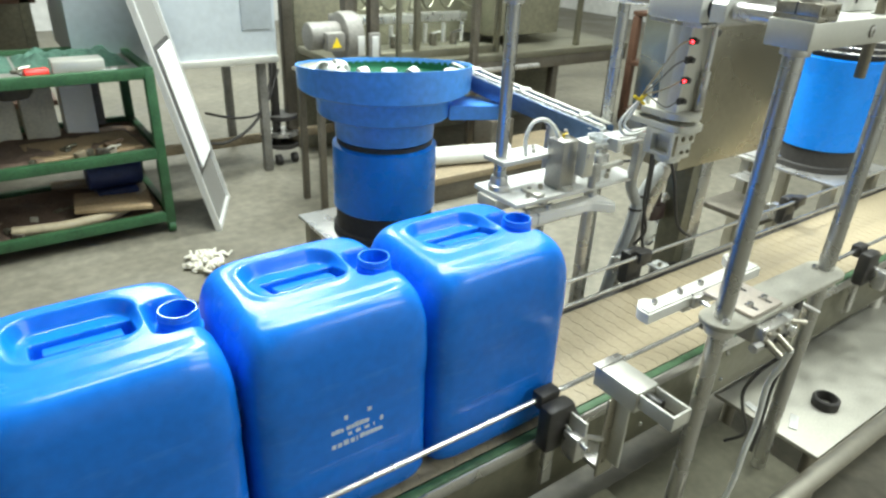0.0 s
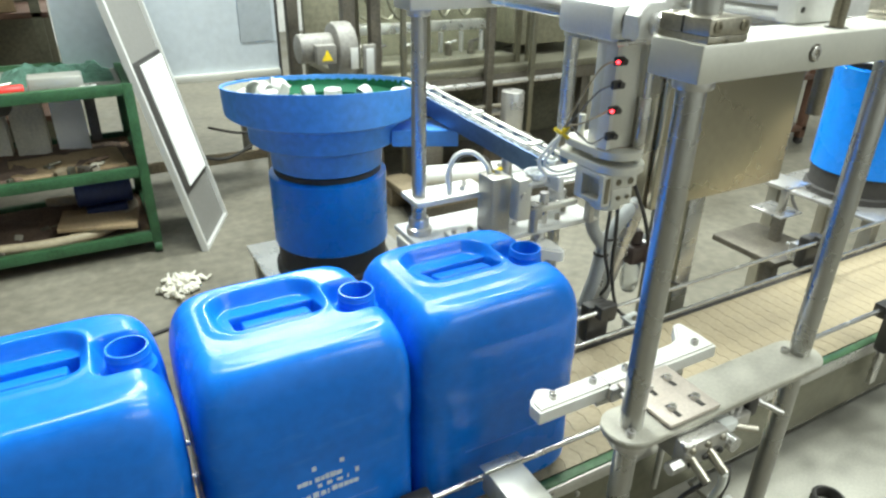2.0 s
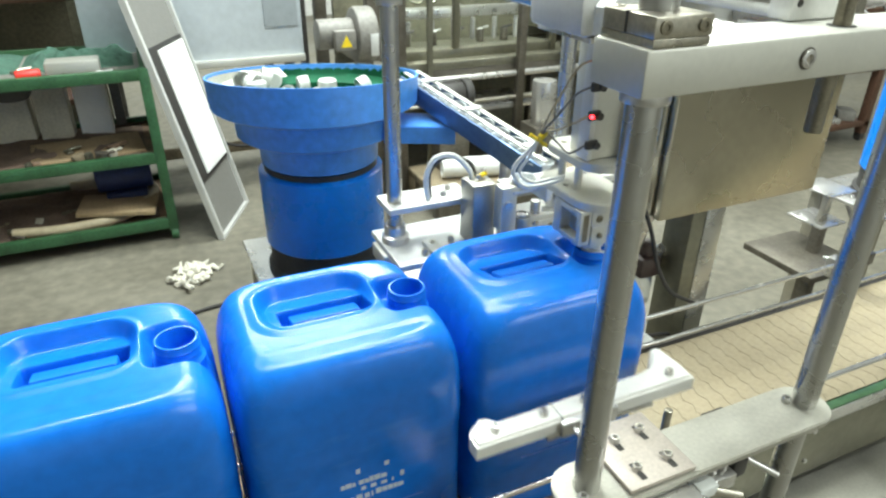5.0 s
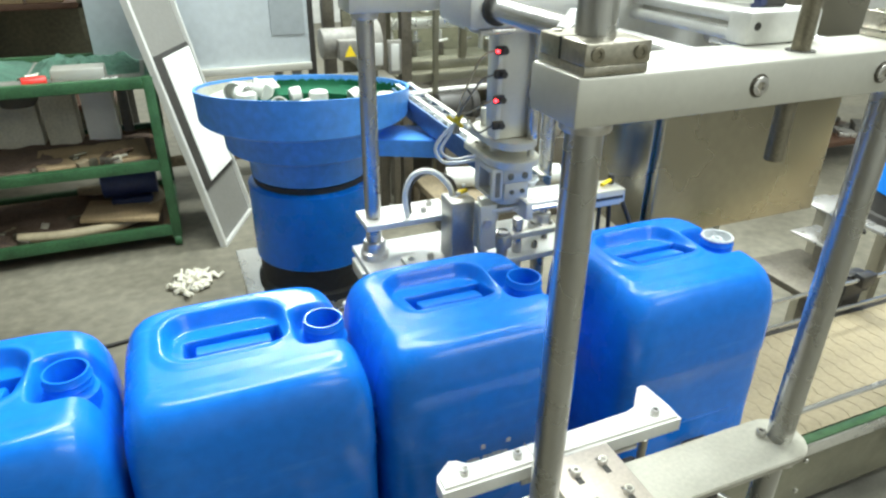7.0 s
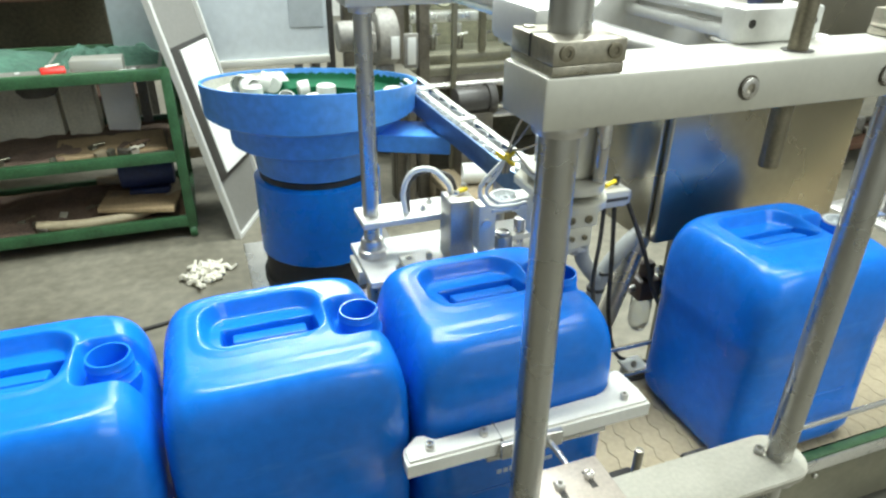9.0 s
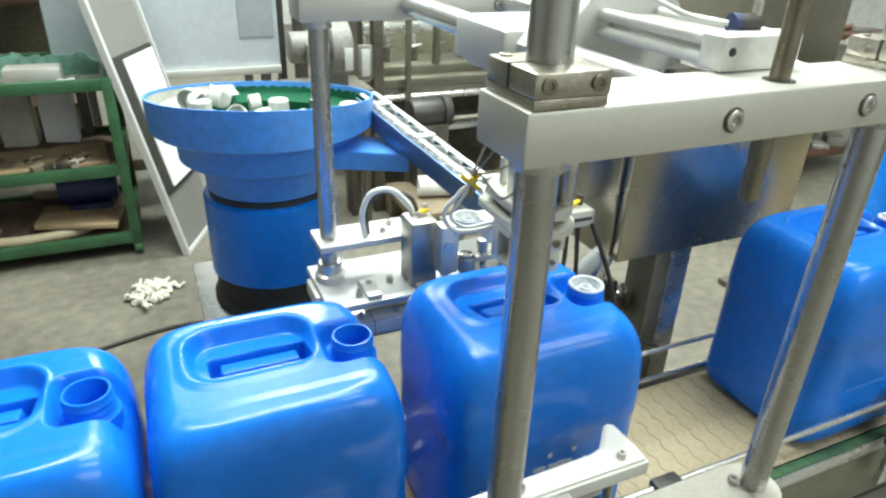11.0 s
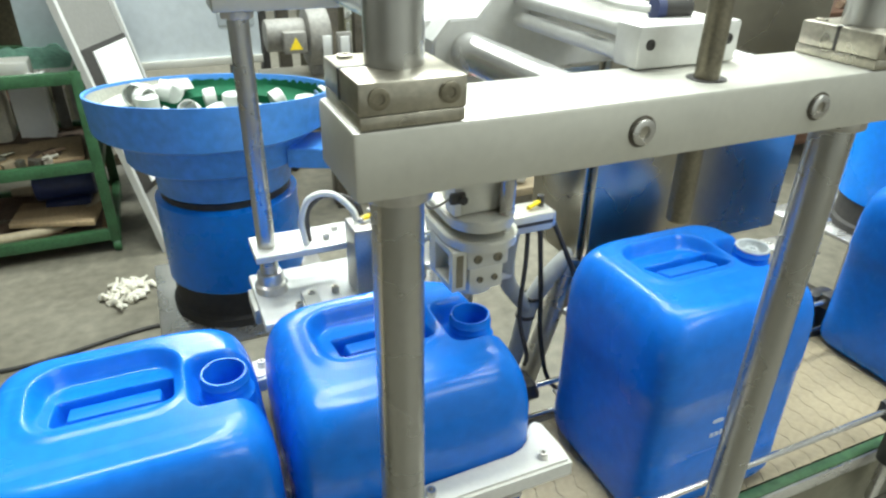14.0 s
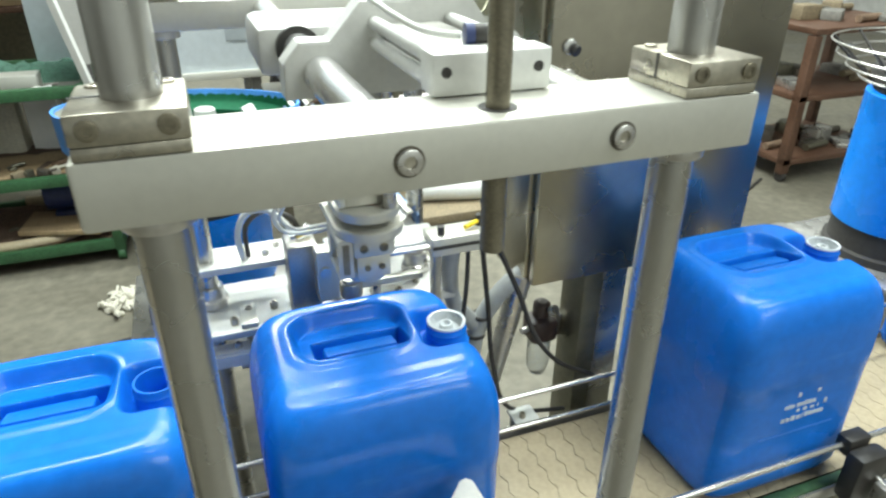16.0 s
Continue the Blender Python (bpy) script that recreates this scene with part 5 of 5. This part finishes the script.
    part("hopper", box(2.76, 3.28, 3.3, 3.7, 0.70, 1.4, 0.01), OLIVE, w)
    for x in (1.68, 2.5, 3.1, 3.68):
        part("leg", box(x, x + 0.05, 3.12, 3.17, 0, 0.53, 0.002), BRUSHED_DARK, w)
    part("pump_shelf", box(1.9, 2.5, 3.05, 3.35, 0.38, 0.40, 0.002), STEEL, w)
    part("pump", rod((1.86, 2.98, 0.50), (2.02, 2.98, 0.50), 0.065, 20, bevel=0.008), BLACK, w)
    part("pump_fan", rod((2.02, 2.98, 0.50), (2.06, 2.98, 0.50), 0.075, 20, bevel=0.004), RUBBER, w)
    part("pump_foot", box(1.88, 2.04, 2.92, 3.06, 0.0, 0.45, 0.002), BRUSHED_DARK, w)
    part("steel_pot", rod((2.42, 2.86, 0.34), (2.42, 2.86, 0.56), 0.06, 24, bevel=0.004), STEEL, w)
    part("pot_stand", box(2.34, 2.50, 2.78, 2.94, 0.0, 0.34, 0.003), BRUSHED_DARK, w)
    p = thing("pallet", 2.3, 2.95, 0, "low wooden pallet with a steel edge", "pallet")
    part("deck", box(1.75, 3.0, 2.62, 3.04, 0.10, 0.14, 0.004), WOOD, p)
    part("runner", box(1.75, 3.0, 2.63, 2.71, 0.0, 0.10, 0.004), BRUSHED_DARK, p)
    part("runner", box(1.75, 3.0, 2.94, 3.03, 0.0, 0.10, 0.004), WOOD, p)
    pipe = lathe(0, 0, [(0.048, -0.28), (0.05, -0.28), (0.05, 0.28), (0.040, 0.28), (0.040, -0.28), (0.048, -0.28)], 24, caps=False)
    bmesh.ops.transform(pipe, matrix=pose(2.12, 2.76, 0.191, 90, 0, 75), verts=pipe.verts)
    solo("white_pipe", pipe, CAP_WHITE, "white plastic pipe lying on the pallet", "pipe")
    # dark shelving far behind the trolley
    s = thing("storage_rack", -0.6, 4.6, 0, "dark storage rack full of boxes", "rack")
    for z in (0.3, 0.85, 1.4):
        part("shelf", box(-3.0, 0.38, 4.3, 4.9, z, z + 0.03, 0.002), BROWN_PAINT, s)
    for x in (-2.9, -1.3, 0.3):
        part("upright", box(x, x + 0.05, 4.3, 4.35, 0, 2.2, 0.002), OLIVE, s)
    for i in range(16):
        x, z = -2.7 + (i % 8) * 0.37, (0.331, 0.881)[i // 8]
        hgt = rng.uniform(0.12, 0.34)
        solo("stored_box", box(x - 0.15, x + 0.15, 4.36, 4.75, z, z + hgt, 0.006), rng.choice((CARDBOARD, RUST, NAVY, OLIVE, MOTOR_GREY, ALU)), "dusty box stored on the dark rack", "box", "boxes on the storage rack")
    for k in range(44):
        x, level = -1.75 + (k % 11) * 0.19, k // 11
        z = 0.881 + level * 0.125
        solo("stored_carton", box(x - 0.085 + rng.uniform(-0.01, 0.01), x + 0.085, 4.315 + rng.uniform(0, 0.03), 4.355, z, z + rng.uniform(0.085, 0.122), 0.004), rng.choice((CARDBOARD, RUST, SACKING, OLIVE, WOOD, MOTOR_GREY, NAVY)), "dusty carton stacked on the dark rack", "carton", "cartons on the storage rack")
    part("back_wall", box(-3.0, 0.38, 4.92, 4.96, 0, 2.2, 0.002), OLIVE, s)


back_machines()


def brown_rack():
    r = thing("brown_rack", 4.3, 3.0, 0, "brown steel workshop rack on casters, with parts", "rack")
    x0, x1, y0, y1 = 3.96, 4.75, 2.68, 3.25
    for z in (0.10, 0.45, 0.79):
        part("shelf", box(x0, x1, y0, y1, z, z + 0.03, 0.002), BROWN_PAINT, r)
    for x in (x0, x1 - 0.05):
        for y in (y0, y1 - 0.05):
            part("post", box(x, x + 0.05, y, y + 0.05, 0.05, 0.785, 0.002), BROWN_PAINT, r)
            part("caster", rod((x + 0.01, y + 0.025, 0.03), (x + 0.04, y + 0.025, 0.03), 0.03, 14, bevel=0.003), RUBBER, r)
    rng = random.Random(21)
    for i in range(34):
        z = (0.1305, 0.4805, 0.8205)[i % 3]
        x, y = rng.uniform(x0 + 0.1, x1 - 0.1), rng.uniform(y0 + 0.08, y1 - 0.08)
        if i % 2:
            bm = rod((x - 0.09, y, z + 0.02), (x + 0.09, y + 0.03, z + 0.02), 0.02, 14)
        else:
            bm = box(x - 0.07, x + 0.07, y - 0.05, y + 0.05, z, z + rng.uniform(0.02, 0.09), 0.004, turn=pose(0, 0, 0, 0, 0, rng.uniform(0, 90)))
        solo("machine_part", bm, rng.choice((DULL_STEEL, BRUSHED_DARK, RUST, MOTOR_GREY, WOOD, STEEL)), "loose machine part lying on the brown rack", "machine part", "parts on the brown rack")
    for x, y in ((3.0, 2.4), (3.6, 1.9)):
        solo("floor_cable", tube([(x, y, 0.008), (x + 0.25, y + 0.2, 0.008), (x + 0.5, y + 0.15, 0.008), (x + 0.9, y + 0.35, 0.008)], 0.008, 8), RUBBER, "black cable lying across the concrete floor", "cable", "floor cables")
    solo("floor_cable", tube([(-0.2, 2.30, 0.007), (0.3, 2.22, 0.007), (0.75, 2.30, 0.007), (1.1, 2.2, 0.007), (1.3, 2.4, 0.007)], 0.007, 8), RUBBER, "black cable lying across the concrete floor", "cable", "floor cables")
    t = thing("feeder_stand", 2.36, 1.25, 0, "dark steel stand with bright curved plates", "stand")
    for z in (0.50, 0.60):
        part("plate", box(2.33, 2.44, 1.20, 1.32, z, z + 0.006, 0.002), STEEL, t)
    part("post", box(2.33, 2.36, 1.20, 1.23, 0.0, 0.50, 0.002), BRUSHED_DARK, t)
    part("post", box(2.34, 2.36, 1.21, 1.23, 0.506, 0.60, 0.001), STEEL, t)
    part("shelf", box(2.20, 2.42, 1.10, 1.34, 0.40, 0.42, 0.002), BRUSHED_DARK, t)
    part("post", box(2.21, 2.24, 1.11, 1.14, 0.0, 0.40, 0.002), BRUSHED_DARK, t)


brown_rack()


# ---- what moves ----
def motions():
    v = 0.1367
    walk(belt, [(t, pose(v * t, CAN_Y, BELT_Z)) for t in range(0, 17)])
    k, off = 0.8276, -0.0149
    a = [(0, .213), (.5, .293), (1, .371), (1.5, .445), (2, .523), (2.5, .603), (3, .684), (3.3, .726), (3.6, .728), (4.2, .726), (5.1, .726), (5.5, .78), (6, .859), (6.5, .938), (7, 1.017), (7.4, 1.083), (7.7, 1.1), (8.5, 1.099), (10, 1.1), (10.6, 1.1), (11, 1.155), (12, 1.312), (12.5, 1.39), (13, 1.452), (13.3, 1.472), (14, 1.472), (15.2, 1.472), (15.5, 1.5), (16, 1.577)]
    b = [(0, .587), (.5, .664), (1, .746), (1.5, .821), (2, .901), (2.5, .977), (3, 1.058), (3.3, 1.099), (3.6, 1.102), (4.2, 1.1), (5.1, 1.1), (5.5, 1.153), (6, 1.232), (6.5, 1.311), (7, 1.391), (7.4, 1.455), (7.7, 1.472), (8.5, 1.472), (10, 1.472), (10.3, 1.474), (10.6, 1.51), (11, 1.6), (12, 1.768), (12.5, 1.849), (13, 1.927), (13.5, 1.999), (14, 2.075), (14.5, 2.155), (15, 2.232), (15.5, 2.315), (16, 2.392)]
    c = [(0, .958), (.5, 1.036), (1, 1.118), (1.5, 1.193), (2, 1.27), (2.5, 1.35), (3, 1.43), (3.3, 1.47), (3.6, 1.472), (4.2, 1.472), (4.9, 1.474), (5.2, 1.53), (5.5, 1.605), (6, 1.685), (6.5, 1.765), (7, 1.844), (7.5, 1.921), (8, 1.995), (8.5, 2.071), (9, 2.145), (10, 2.30), (12, 2.61), (14, 2.92), (16, 3.23)]
    e = [(0, -.16), (1, 0.0), (2, .15), (3, .31), (3.3, .352), (4.2, .352), (5.1, .352), (5.5, .405), (6, .484), (6.5, .563), (7, .64), (7.4, .705), (7.7, .722), (8.5, .723), (10, .723), (10.6, .724), (11, .778), (12, .934), (12.5, 1.01), (13, 1.084), (13.3, 1.093), (14, 1.091), (15.2, 1.093), (15.5, 1.1), (16, 1.133)]
    for can, rows in ((can_a, a), (can_b, b), (can_c, c), (can_e, e)):
        walk(can, [(t, pose(x * k + off - NECK_X, CAN_Y, BELT_Z)) for t, x in rows])
    # the head slides back for a plug and forward to the neck; the chuck dips
    hy = [(0, 0), (3.5, 0), (5.4, 0), (5.8, 0.06), (6.3, 0.158), (6.5, 0.199), (7.6, 0.199), (8, 0.173), (8.3, 0.123), (8.7, 0.03), (9, 0.0), (11.3, 0.0), (11.7, 0.06), (12.2, 0.18), (12.4, 0.199), (12.9, 0.199), (13.2, 0.16), (13.5, 0.08), (13.9, 0.0), (15.4, 0.0), (15.6, 0.015), (16, 0.085)]
    hz = [(0, 0), (3.6, 0), (3.9, -0.014), (4.2, -0.048), (4.9, -0.048), (5.2, 0), (6.5, 0), (6.7, -0.008), (7.3, -0.008), (7.5, 0), (9.0, 0), (9.3, -0.026), (9.6, -0.048), (10.0, -0.048), (10.3, 0), (12.4, 0), (12.5, -0.008), (12.8, -0.008), (13, 0), (14, 0), (14.3, -0.026), (14.6, -0.048), (15.05, -0.048), (15.3, 0), (16, 0)]
    walk(head, [(t, pose(0, d, 0)) for t, d in hy])
    walk(chuck, [(t, pose(0, 0, d)) for t, d in hz])
    py = [(0, 0), (3, 0), (3.3, 0.05), (3.5, 0.052), (4.9, 0.055), (5.1, 0), (7.6, 0), (7.95, 0.058), (10.2, 0.06), (10.5, 0), (13.2, 0), (13.5, 0.06), (15.1, 0.06), (15.4, 0), (16, 0)]
    walk(front_jaw, [(t, pose(0, d, 0)) for t, d in py])
    walk(rear_jaw, [(t, pose(0, -d, 0)) for t, d in py])

    def at(rows, t):
        return float(np.interp(t, [r[0] for r in rows], [r[1] for r in rows]))

    neck_z = BELT_Z + NECK_TOP

    def plug_rows(rest, slide, picked, placed, can):
        """Waits, slides into the nest, rides in the chuck, then on the can."""
        rows = []
        for i in range(0, 65):
            t = i * 0.25
            if t < picked:
                u = 1.0 if slide is None else ramp01(slide, slide + 0.5, t)
                nest = Vector((1.204, 1.032, 0.900))
                p = Vector(rest).lerp(nest, u)
            elif t < placed:
                p = Vector((1.204, 0.833 + at(hy, t), max(neck_z, 0.912 + at(hz, t))))
            else:
                p = Vector((at(can, t) * k + off, CAN_Y, neck_z))
            rows.append((t, Matrix.Translation(p)))
        return rows

    walk(plug_c, plug_rows((1.204, 1.032, 0.9), None, 0, 4.5, c))
    walk(plug_b, plug_rows((1.204, 1.032, 0.9), None, 6.75, 9.75, b))
    walk(plug_a, plug_rows((1.30, 1.13, 0.884), 8.5, 12.5, 15.0, a))


motions()
